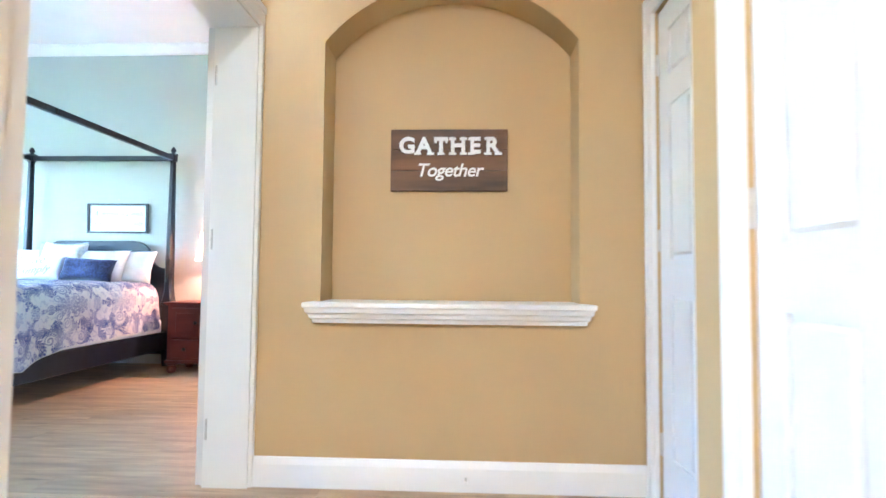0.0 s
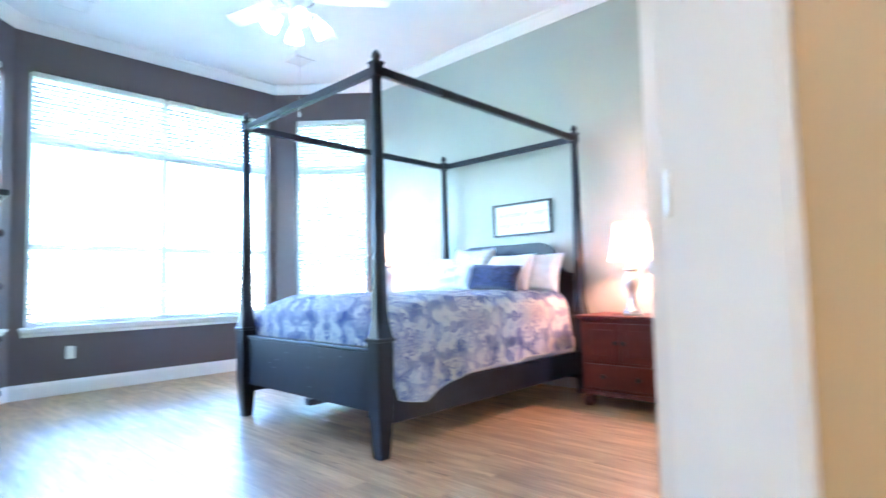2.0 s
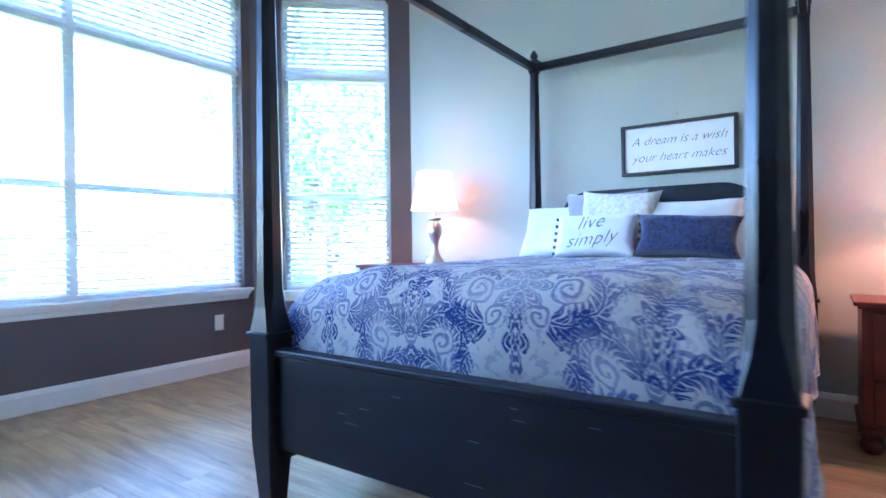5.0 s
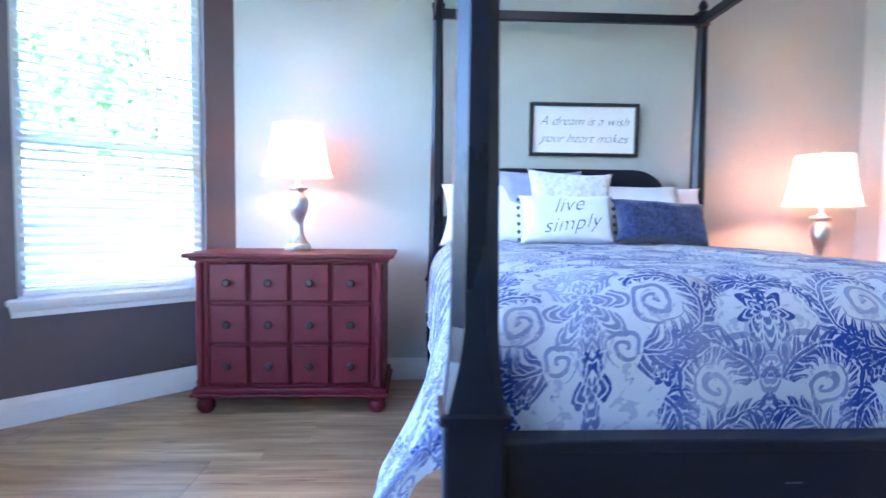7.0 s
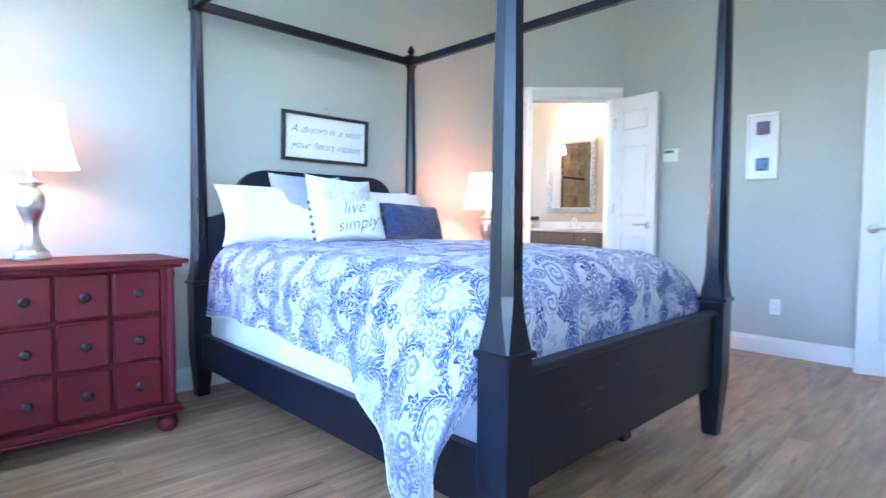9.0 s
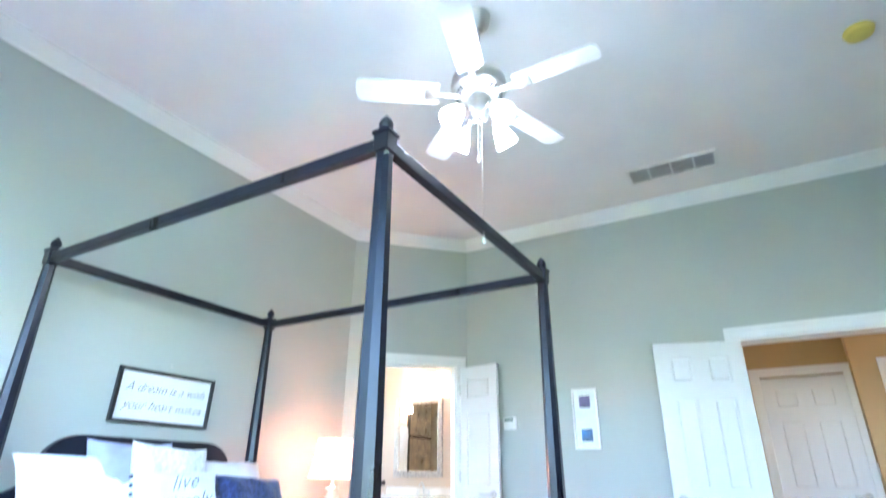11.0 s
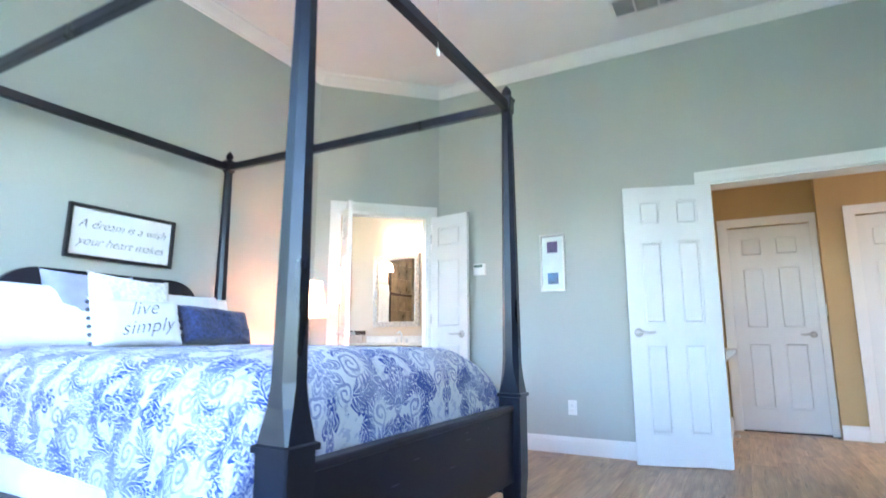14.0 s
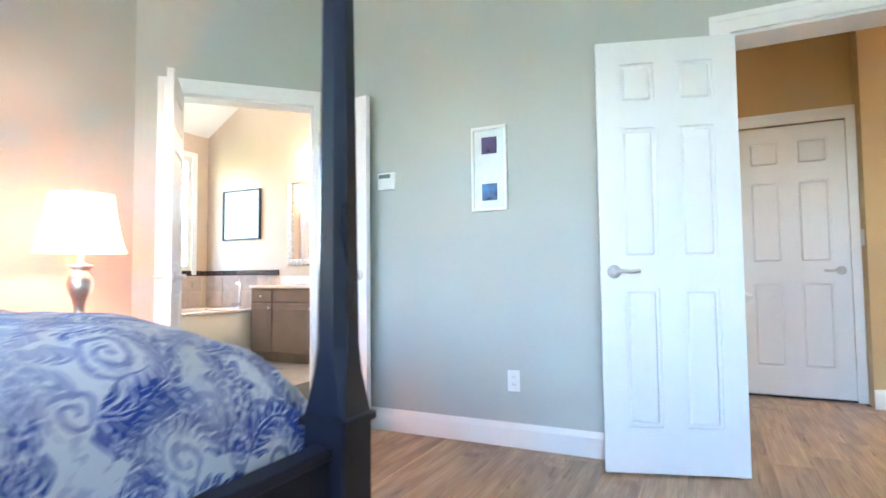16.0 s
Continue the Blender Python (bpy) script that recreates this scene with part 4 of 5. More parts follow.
# nightstand
ns = thing("nightstand", "reddish-brown wooden nightstand with two doors and a drawer", "nightstand", pose(-2.19, 5.42, 0))
W = 0.31
part("carcass", box(-W, W, 0.0, 0.39, 0.095, 0.632, 0.004), REDB, ns)
tp = bmesh.new()
bx(tp, -W - 0.03, W + 0.03, -0.03, 0.395, 0.642, 0.66, 0.006)
bx(tp, -W - 0.015, W + 0.015, -0.015, 0.395, 0.63, 0.643, 0.004)
part("top", tp, REDB, ns)
pl = bmesh.new()
bx(pl, -W - 0.015, W + 0.015, -0.015, 0.392, 0.088, 0.118, 0.006)
part("plinth", pl, REDB, ns)
for x0, x1 in ((-W + 0.04, -0.004), (0.004, W - 0.04)):
    b_ = bmesh.new()
    bx(b_, x0, x1, -0.014, 0.004, 0.33, 0.605, 0.003)
    d = part("door", b_, REDB, ns, "panelled door")
    part("panel", box(x0 + 0.045, x1 - 0.045, -0.02, -0.013, 0.375, 0.56, 0.005, 1), REDB, d)
    knob(d, x1 - 0.025 if x0 < 0 else x0 + 0.025, -0.014, 0.47)
d = part("drawer", box(-W + 0.04, W - 0.04, -0.014, 0.004, 0.14, 0.31, 0.004), REDB, ns, "wide lower drawer")
for x in (-0.13, 0.13):
    knob(d, x, -0.014, 0.225)
for sx in (-1, 1):
    for y in (0.03, 0.35):
        ball_foot(ns, sx * (W - 0.035), y, REDB)


def table_lamp(x, y, z, label, watts, turn, plan):
    l = thing("table_lamp", label, "lamp", pose(x, y, z, 0, 0, turn), "bedside lamps")
    prof = [(0.068, 0), (0.07, 0.008), (0.066, 0.016), (0.062, 0.02), (0.06, 0.034), (0.046, 0.045), (0.032, 0.075), (0.024, 0.115), (0.024, 0.145), (0.034, 0.18), (0.05, 0.215), (0.055, 0.245), (0.05, 0.275),
            (0.036, 0.30), (0.028, 0.312), (0.04, 0.32), (0.05, 0.328), (0.05, 0.336), (0.02, 0.342), (0.013, 0.35), (0.012, 0.41)]
    part("base", lathe(prof, 32), NICKEL, l, "turned brushed nickel base", True)
    a_, b_ = plan
    flat = Matrix.Diagonal((1, b_ / a_, 1, 1))
    bm = lathe([(a_, 0.395), (a_ * 0.955, 0.415), (a_ * 0.845, 0.49), (a_ * 0.755, 0.58), (a_ * 0.70, 0.668)], 48, turn=flat, cap=False)
    bmesh.ops.solidify(bm, geom=bm.faces[:], thickness=0.002)
    s = part("shade", bm, SHADE, l, "lit off-white tapered linen shade", True)
    part("shade_trim", lathe([(a_ + 0.0005, 0.393), (a_ + 0.0013, 0.398), (a_ - 0.001, 0.404), (a_ - 0.003, 0.398)], 48, turn=flat, cap=False), SHADE, s, "", True)
    part("finial", lathe([(0.004, 0.645), (0.004, 0.668), (0.011, 0.672), (0.012, 0.678), (0.004, 0.686)], 12), NICKEL, l, "", True)
    sp = bmesh.new()
    for k in range(3):
        a = 2 * math.pi * k / 3
        tube([(0, 0, 0.655), (0.7 * a_ * math.cos(a), 0.7 * b_ * math.sin(a), 0.655)], 0.0018, 6, sp)
    tube([(0, 0, 0.40), (0.04, 0, 0.45), (0.05, 0, 0.55), (0.0, 0, 0.655)], 0.0018, 6, sp)
    part("shade_carrier", sp, NICKEL, l)
    lt = new("lamp_light", bpy.data.lights.new("lamp_light", "POINT"))
    lt.data.energy, lt.data.color, lt.data.shadow_soft_size = watts, (1.0, 0.38, 0.19), 0.035
    lt.matrix_world = pose(x, y, z + 0.485)


table_lamp(-4.97, 5.67, 0.79, "lit brushed nickel table lamp on the red chest", 0.43 * LAMP_W, 10, (0.182, 0.165))
table_lamp(-2.15, 5.55, 0.66, "lit brushed nickel table lamp on the nightstand", LAMP_W, -38, (0.186, 0.15))

# framed print over the bed
fr = thing("framed_print", "black-framed white print with grey script lettering", "picture", pose(-3.35, 5.93, 1.50, 2))
pts = ((-0.325, 0.325, -0.155, -0.136), (-0.325, 0.325, 0.136, 0.155), (-0.325, -0.305, -0.136, 0.136), (0.305, 0.325, -0.136, 0.136))
for x0, x1, z0, z1 in pts:
    part("frame_bar", box(x0, x1, -0.034, -0.006, z0, z1, 0.002), FRAMEB, fr)
part("print", box(-0.305, 0.305, -0.016, -0.010, -0.136, 0.136), PAPER, fr)
for text, z, dx in (("A dream is a wish", 0.048, 0.0), ("your heart makes", -0.052, 0.0)):
    me = writing(text, 0.074, 0.0004, 0.45, -0.0013, 1.0)
    me.materials.append(INK)
    part("script_lettering", me, INK, fr, "dark grey script", m=pose(dx, -0.0168, z, 90))
part("hanging_nail", lathe([(0.006, 0), (0.004, 0.012)], 8, at=(0, -0.004, 0.20), turn=pose(0, 0, 0, 90)), NICKEL, fr)

# tall dresser by the south wall
dr = thing("tall_dresser", "tall black chest of drawers with round knobs", "dresser", pose(-2.86, 1.47, 0))
part("carcass", box(-0.92, 0, 0.02, 0.58, 0.06, 1.245, 0.004), BLACKW, dr)
tp = bmesh.new()
bx(tp, -0.95, 0.03, 0.0, 0.625, 1.262, 1.285, 0.006)
bx(tp, -0.935, 0.015, 0.01, 0.605, 1.243, 1.263, 0.008)
part("top", tp, BLACKW, dr)
part("side_panel", box(-0.002, 0.012, 0.08, 0.53, 0.14, 1.18, 0.005, 1), BLACKW, dr)
part("plinth", box(-0.93, 0.01, 0.02, 0.595, 0.0, 0.07, 0.006), BLACKW, dr)
for r in range(6):
    z0 = 0.08 + r * 0.194
    for x0, x1 in ((-0.905, -0.465), (-0.455, -0.015)):
        d = part("drawer", box(x0, x1, 0.578, 0.596, z0, z0 + 0.184, 0.006, 1), BLACKH, dr)
        for x in (x0 + 0.1, x1 - 0.1):
            part("knob", lathe([(0.008, 0), (0.007, 0.014), (0.015, 0.02), (0.016, 0.028), (0.008, 0.035)], 14, at=(x, 0.596, z0 + 0.092), turn=pose(0, 0, 0, -90)), KNOB, d, "", True)
jb = thing("trinket_box", "small black box on the tall dresser", "box", pose(-3.05, 1.80, 1.285))
part("box_body", box(-0.1, 0.1, -0.07, 0.07, 0, 0.05, 0.004), FRAMEB, jb)
part("lid", box(-0.104, 0.104, -0.074, 0.074, 0.0505, 0.068, 0.006), FRAMEB, jb)


# ---- ceiling fan and ceiling fittings ----
fan = thing("ceiling_fan", "brushed nickel ceiling fan with five white blades and lit glass shades", "ceiling fan", pose(-3.50, 3.65, 0.045))
part("canopy", lathe([(0.02, 3.20), (0.035, 3.205), (0.06, 3.23), (0.068, 3.26), (0.07, 3.294)], 28), NICKEL, fan, "", True)
part("downrod", lathe([(0.012, 2.88), (0.012, 3.21)], 12), NICKEL, fan, "", True)
mo = lathe([(0.03, 2.9), (0.05, 2.895), (0.11, 2.885), (0.135, 2.86), (0.14, 2.82), (0.135, 2.79), (0.105, 2.765), (0.06, 2.755)][::-1], 36)
mot = part("motor_housing", mo, NICKEL, fan, "vented brushed nickel motor housing", True)
vm = mesh_of(box(0.075, 0.118, -0.003, 0.003, 2.762, 2.772), "vent_slot", FRAMEB)
for k in range(30):
    part("vent_slot", vm, FRAMEB, mot, m=pose(0, 0, 0, 0, 0, 12 * k))
part("switch_housing", lathe([(0.012, 2.615), (0.03, 2.62), (0.045, 2.65), (0.05, 2.69), (0.045, 2.72), (0.06, 2.756)], 28), NICKEL, fan, "", True)
bl_out = [(0.20, -0.055), (0.21, -0.062), (0.58, -0.072), (0.60, -0.055), (0.607, 0), (0.60, 0.055), (0.58, 0.072), (0.21, 0.062), (0.20, 0.055)]
bmB = prism(bl_out, -0.003, 0.003)
bmesh.ops.rotate(bmB, verts=bmB.verts, cent=(0, 0, 0), matrix=Matrix.Rotation(radians(-90), 3, "X"))
bmesh.ops.rotate(bmB, verts=bmB.verts, cent=(0, 0, 0), matrix=Matrix.Rotation(radians(11), 3, "X"))
blm = mesh_of(bmB, "blade", BLADE)
arm = bmesh.new()
bx(arm, 0.10, 0.23, -0.014, 0.014, -0.012, -0.006, 0.002)
bx(arm, 0.20, 0.27, -0.04, 0.04, -0.011, -0.006, 0.002)
armm = mesh_of(arm, "blade_arm", NICKEL)
for k in range(5):
    b1 = part("blade", blm, BLADE, fan, "white fan blade", m=pose(0, 0, 2.77, 0, 0, 52 + 72 * k))
    part("blade_arm", armm, NICKEL, b1)
shm = lathe([(0.022, 0), (0.034, -0.02), (0.05, -0.07), (0.056, -0.105), (0.05, -0.106)], 20, cap=False)
shadem = mesh_of(shm, "glass_shade", BULB, True)
fit_m = mesh_of(lathe([(0.016, 0.03), (0.024, 0.02), (0.026, -0.006), (0.02, -0.008)], 16), "fitter", NICKEL, True)
for k in range(4):
    az = 65 + 90 * k
    tilt = Matrix.Rotation(radians(az), 4, "Z") @ Matrix.Translation((0.115, 0, 2.635)) @ Matrix.Rotation(radians(-38), 4, "Y")
    s = part("glass_shade", shadem, BULB, fan, "lit frosted glass shade", m=tilt)
    part("fitter", fit_m, NICKEL, s)
    part("light_arm", tube([(0.04 * math.cos(radians(az)), 0.04 * math.sin(radians(az)), 2.67), (0.08 * math.cos(radians(az)), 0.08 * math.sin(radians(az)), 2.685), (0.105 * math.cos(radians(az)), 0.105 * math.sin(radians(az)), 2.655)], 0.007), NICKEL, fan, "", True)
for dx, n in ((0.02, 0.62), (-0.02, 0.22)):
    c = part("pull_chain", tube([(dx, 0, 2.63), (dx, 0, 2.63 - n)], 0.0014, 6), NICKEL, fan)
    part("pull", lathe([(0.002, 0), (0.007, -0.01), (0.008, -0.03), (0.002, -0.038)][::-1], 10, at=(dx, 0, 2.63 - n)), PLASTIC, c, "", True)


def vent(name, label, x0, x1, y0, y1, cols, duct):
    v = thing(name, label, "air vent", pose(0, 0, H))
    f = 0.022
    bm = bmesh.new()
    for a in ((x0, x1, y0, y0 + f), (x0, x1, y1 - f, y1), (x0, x0 + f, y0 + f, y1 - f), (x1 - f, x1, y0 + f, y1 - f)):
        bx(bm, a[0], a[1], a[2], a[3], -0.012, 0.0)
    part("frame", bm, PLASTIC, v)
    # flat sheet; its grey is the shade between the slats, put in as colour
    part("backing", box(x0 + f, x1 - f, y0 + f, y1 - f, -0.003, -0.001), mat("vent_shadow_grey", (duct, duct, duct), 0.8), v, "grey sheet standing in for the shaded hollow behind the slats")
    for k in range(1, cols):
        y = y0 + (y1 - y0) * k / cols
        part("divider", box(x0 + f, x1 - f, y - 0.006, y + 0.006, -0.012, -0.003), PLASTIC, v)
    n = 8
    sm = mesh_of(box(-0.007, 0.007, y0 + f, y1 - f, -0.0008, 0.0008), "slat", PLASTIC)
    for k in range(n):
        part("slat", sm, PLASTIC, v, m=pose(x0 + f + (x1 - x0 - 2 * f) * (k + 0.5) / n, 0, -0.007, 0, -40))


vent("return_vent", "white slatted return air vent in the ceiling", -1.51, -1.26, 2.67, 3.33, 4, 0.32)
vent("supply_vent", "small white slatted ceiling register", -5.56, -5.32, 4.74, 4.98, 1, 0.4)
vent("supply_vent", "small white slatted ceiling register", -5.80, -5.56, 2.74, 3.0, 1, 0.4)
sd = thing("smoke_detector", "round smoke detector under a yellow dust cover", "smoke detector", pose(-2.39, 1.88, H))
part("cover", lathe([(0.055, -0.042), (0.066, -0.036), (0.07, -0.01), (0.07, -0.001)], 28), YELLOW, sd, "", True)
part("vent_ring", lathe([(0.071, -0.016), (0.074, -0.014), (0.074, -0.008), (0.071, -0.006)], 28), YELLOW, sd, "", True)


# ---- wall fittings ----
def outlet(m, s, z, label, double=True):
    o = thing("wall_outlet", label, "outlet", m @ pose(s, 0, z))
    part("cover_plate", box(-0.035, 0.035, -0.006, -0.0005, -0.057, 0.057, 0.002), PLASTIC, o)
    if double:
        for dz in (-0.02, 0.02):
            r = part("receptacle", box(-0.017, 0.017, -0.0085, -0.005, dz - 0.014, dz + 0.014, 0.002), PLASTIC, o)
            for dx in (-0.006, 0.006):
                part("slot", box(dx - 0.001, dx + 0.001, -0.0088, -0.008, dz - 0.004, dz + 0.005), FRAMEB, r)


outlet(mE, 5.12 - 3.895, 0.355, "white double outlet on the sage wall")
outlet(m2, 0.45, 0.37, "white blank plate on the dark wall", False)
outlet(m2, 2.2, 0.37, "white blank plate on the dark wall", False)
sw = thing("light_switch", "white rocker light switch on the tan wall", "switch", pose(1.02, YC, 1.17, 0, 0, 180))
part("cover_plate", box(-0.035, 0.035, -0.006, -0.0005, -0.057, 0.057, 0.002), PLASTIC, sw)
part("rocker", box(-0.015, 0.015, -0.01, -0.005, -0.032, 0.032, 0.002), PLASTIC, sw)
th = thing("thermostat", "white wall thermostat with a small grey display", "thermostat", mE @ pose(5.12 - 4.69, 0, 1.515))
part("housing", box(-0.062, 0.062, -0.026, -0.001, -0.052, 0.052, 0.006), PLASTIC, th)
part("display", box(-0.052, 0.03, -0.0275, -0.0255, 0.018, 0.042), mat("lcd_grey", (0.18, 0.24, 0.2), 0.25, bump=0), th, "grey display")
ar = thing("wall_art", "narrow silver-framed artwork with a violet and a teal square", "picture", mE @ pose(5.12 - 4.015, 0, 1.53))
for x0, x1, z0, z1 in ((-0.105, 0.105, -0.24, -0.222), (-0.105, 0.105, 0.222, 0.24), (-0.105, -0.09, -0.222, 0.222), (0.09, 0.105, -0.222, 0.222)):
    part("frame_bar", box(x0, x1, -0.028, -0.002, z0, z1, 0.002), PLASTIC, ar)
part("mat_board", box(-0.09, 0.09, -0.012, -0.008, -0.222, 0.222), GLASSW, ar)
part("colour_square", box(-0.045, 0.045, -0.0145, -0.0118, 0.085, 0.18), ARTV, ar, "violet square")
part("colour_square", box(-0.045, 0.045, -0.0145, -0.0118, -0.18, -0.085), ARTB, ar, "teal square")

# ---- bathroom ----
XB, YB = 1.40, 8.87
structure("floor_bath", box(-1.6, 1.6, 4.9, 9.1, -0.12, -0.011), TILE, "beige tiled bathroom floor", "floor")
wall("wall_bath_east", (XB, YB), (XB, 3.1), 3.6, 0.12, [], PEACH, "beige bathroom wall behind the vanity")
wall("wall_bath_north", (-2.0, YB), (XB, YB), 3.6, 0.12, [(2.45, 3.15, 1.04, 2.49)], PEACH, "beige bathroom wall with a window over the tub")
wall("wall_bath_west", (-1.9, 6.07), (-1.9, YB), 3.6, 0.1, [], mat("brown_shower_tile", (0.20, 0.15, 0.08), 0.3, var=0.15, scale=5), "brown tiled bathroom wall")
bm = bmesh.new()
for dz in (0, 0.1):
    for x in (-2.0, XB + 0.1):
        for y, z in ((YB + 0.1, 2.74), (7.0, 3.95), (3.0, 3.95)):
            bm.verts.new((x, y, z + dz))
bm.verts.ensure_lookup_table()
for f in ((0, 1, 4, 3), (1, 2, 5, 4), (6, 9, 10, 7), (7, 10, 11, 8), (0, 6, 7, 1), (1, 7, 8, 2), (3, 4, 10, 9), (4, 5, 11, 10), (0, 3, 9, 6), (2, 8, 11, 5)):
    bm.faces.new([bm.verts[k] for k in f])
structure("ceiling_bath", bm, CEIL, "white sloped bathroom ceiling", "ceiling")
structure("wall_bath_south", box(-0.655, XB + 0.1, 3.09, 3.2, 0, 3.95), PEACH, "plain beige bathroom wall", "wall")
structure("wall_bath_upper", box(-2.0, -0.66, 5.95, 6.05, 3.37, 3.95), PEACH, "plain beige wall over the bedroom", "wall")
bw = tagged(new("window_4"), "white-framed bathroom window over the tub", "window", kind="structure")
bw.matrix_basis = pose(-2.0, YB, 0)
bm = bmesh.new()
for a in ((2.45, 2.5, 1.04, 2.49), (3.10, 3.15, 1.04, 2.49), (2.5, 3.1, 1.04, 1.09), (2.5, 3.1, 2.44, 2.49)):
    bx(bm, a[0], a[1], 0.02, 0.08, a[2], a[3])
part("window_frame", bm, WHITE, bw)
bm = bmesh.new()
bx(bm, 2.38, 2.45, -0.018, 0, 0.98, 2.56)
bx(bm, 3.15, 3.22, -0.018, 0, 0.98, 2.56)
bx(bm, 2.45, 3.15, -0.018, 0, 2.49, 2.56)
part("window_trim", bm, WHITE, bw)
g = part("pane", box(2.5, 3.1, 0.045, 0.05, 1.09, 2.44), GLASS, bw)
g.visible_shadow = False
# tub surround tiles and mosaic band
sur = tagged(new("tile_surround"), "beige tile surround with a dark mosaic band", "tiles", kind="structure")
tm = mesh_of(box(0, 0.296, -0.012, -0.002, 0, 0.196, 0.002, 1), "tile", TILE)
mBE, _ = along((XB, YB), (XB, 3.1))
mBN, _ = along((-2.0, YB), (XB, YB))
for m, a, b in ((mBE, 0.0, 1.25), (mBN, 0.3, 3.38)):
    k = 0
    while a + 0.3 * (k + 1) <= b + 0.05:
        for r in range(2):
            part("tile", tm, TILE, sur, m=m @ pose(a + 0.3 * k, 0, 0.57 + 0.2 * r))
        k += 1
    part("mosaic_band", box(a, b, -0.013, -0.002, 0.968, 1.03), MOSAIC, sur, "dark mosaic band", m=m)
tubt = thing("bathtub", "ivory drop-in bathtub in a tiled deck", "bathtub", pose(0, 0, 0))
bm = bmesh.new()
bx(bm, -0.4, XB - 0.02, 7.62, 7.74, 0.0, 0.56, 0.02, 3)
bx(bm, -0.4, XB - 0.02, YB - 0.14, YB - 0.02, 0.0, 0.56, 0.02, 3)
bx(bm, -0.4, -0.26, 7.74, YB - 0.14, 0.0, 0.56, 0.02, 3)
bx(bm, XB - 0.16, XB - 0.02, 7.74, YB - 0.14, 0.0, 0.56, 0.02, 3)
bx(bm, -0.26, XB - 0.16, 7.74, YB - 0.14, 0.0, 0.12)
part("basin", bm, TUB, tubt, "", True)
part("rim", box(-0.42, XB - 0.02, 7.60, 7.76, 0.56, 0.59, 0.012, 3), TUB, tubt, "", True)
fa = thing("tub_faucet", "brushed nickel tub filler with a hand shower", "faucet", pose(0.85, 7.70, 0.59))
part("spout", tube([(0, 0, 0), (0, 0, 0.24), (0.02, 0.03, 0.29), (0.05, 0.10, 0.28)], 0.014, 10), NICKEL, fa, "", True)
part("handle", tube([(-0.13, 0, 0.06), (0.02, 0, 0.06)], 0.01, 8), NICKEL, fa, "", True)
part("base_plate", lathe([(0.035, 0), (0.03, 0.012), (0.018, 0.02)], 16), NICKEL, fa, "", True)

va = thing("vanity_cabinet", "taupe vanity cabinet with panelled doors and drawers", "vanity", pose(XB, 7.57, 0, 0, 0, -90))
# local x runs south along the wall, y towards the wall
vx = 2.1
part("carcass", box(0, vx, -0.50, -0.002, 0.10, 0.815), TAUPEC, va)
part("toe_kick", box(0.0, vx, -0.43, -0.01, 0.0, 0.10), TAUPEC, va)
x = 0.02
for wd in (0.30, 0.56, 0.30, 0.56):
    d = part("drawer", box(x + 0.008, x + wd - 0.008, -0.52, -0.499, 0.665, 0.80, 0.006, 1), TAUPEC, va)
    if wd < 0.4:
        part("knob", lathe([(0.005, 0), (0.005, 0.014), (0.014, 0.02), (0.008, 0.03)], 12, at=(x + wd / 2, -0.52, 0.73), turn=pose(0, 0, 0, 90)), NICKEL, d, "nickel knob", True)
    d = part("door", box(x + 0.008, x + wd - 0.008, -0.52, -0.499, 0.12, 0.65, 0.005, 1), TAUPEC, va)
    part("panel", box(x + 0.06, x + wd - 0.06, -0.527, -0.519, 0.175, 0.595, 0.006, 1), TAUPEC, d, "raised panel")
    part("knob", lathe([(0.005, 0), (0.005, 0.014), (0.014, 0.02), (0.008, 0.03)], 12, at=(x + wd - 0.03, -0.52, 0.60), turn=pose(0, 0, 0, 90)), NICKEL, d, "nickel knob", True)
    x += wd + 0.01
vt = thing("bathroom_countertop", "pale cultured marble vanity top with backsplash", "countertop", pose(XB, 7.57, 0, 0, 0, -90))
part("slab", box(-0.012, vx, -0.53, -0.002, 0.816, 0.85, 0.008), STONE, vt)
part("backsplash", box(-0.012, vx, -0.025, -0.002, 0.851, 0.95, 0.004), STONE, vt)
vf = thing("sink_faucet", "brushed nickel sink faucet on the vanity", "faucet", pose(XB - 0.12, 6.9, 0.85))
part("spout", tube([(0, 0, 0), (0, 0, 0.12), (-0.05, 0, 0.16), (-0.11, 0, 0.13)], 0.011, 10), NICKEL, vf, "", True)
for dy in (-0.09, 0.09):
    part("tap_handle", lathe([(0.02, 0), (0.016, 0.03), (0.02, 0.05), (0.01, 0.06)], 12, at=(0, dy, 0)), NICKEL, vf, "", True)
mr = thing("vanity_mirror", "silver-framed rectangular mirror over the vanity", "mirror", pose(XB, 7.47, 1.08, 0, 0, -90))
mw, mh = 0.80, 1.06
for x0, x1, z0, z1 in ((0, mw, 0, 0.075), (0, mw, mh - 0.075, mh), (0, 0.075, 0.075, mh - 0.075), (mw - 0.075, mw, 0.075, mh - 0.075)):
    part("frame_bar", box(x0, x1, -0.035, -0.002, z0, z1, 0.008), SILVER, mr)
part("mirror_glass", box(0.075, mw - 0.075, -0.014, -0.01, 0.075, mh - 0.075), MIRROR, mr, "mirror glass")
vl = thing("vanity_light", "lit vanity light bar with frosted shades", "wall lamp", pose(XB, 7.22, 2.40, 0, 0, -90))
part("bar", tube([(0, -0.09, 0.06), (0.62, -0.09, 0.06)], 0.008, 8), NICKEL, vl, "", True)
part("back_plate", box(0.22, 0.40, -0.03, -0.002, -0.03, 0.09, 0.005), NICKEL, vl)
part("stem", tube([(0.31, -0.02, 0.05), (0.31, -0.09, 0.06)], 0.008, 8), NICKEL, vl, "", True)
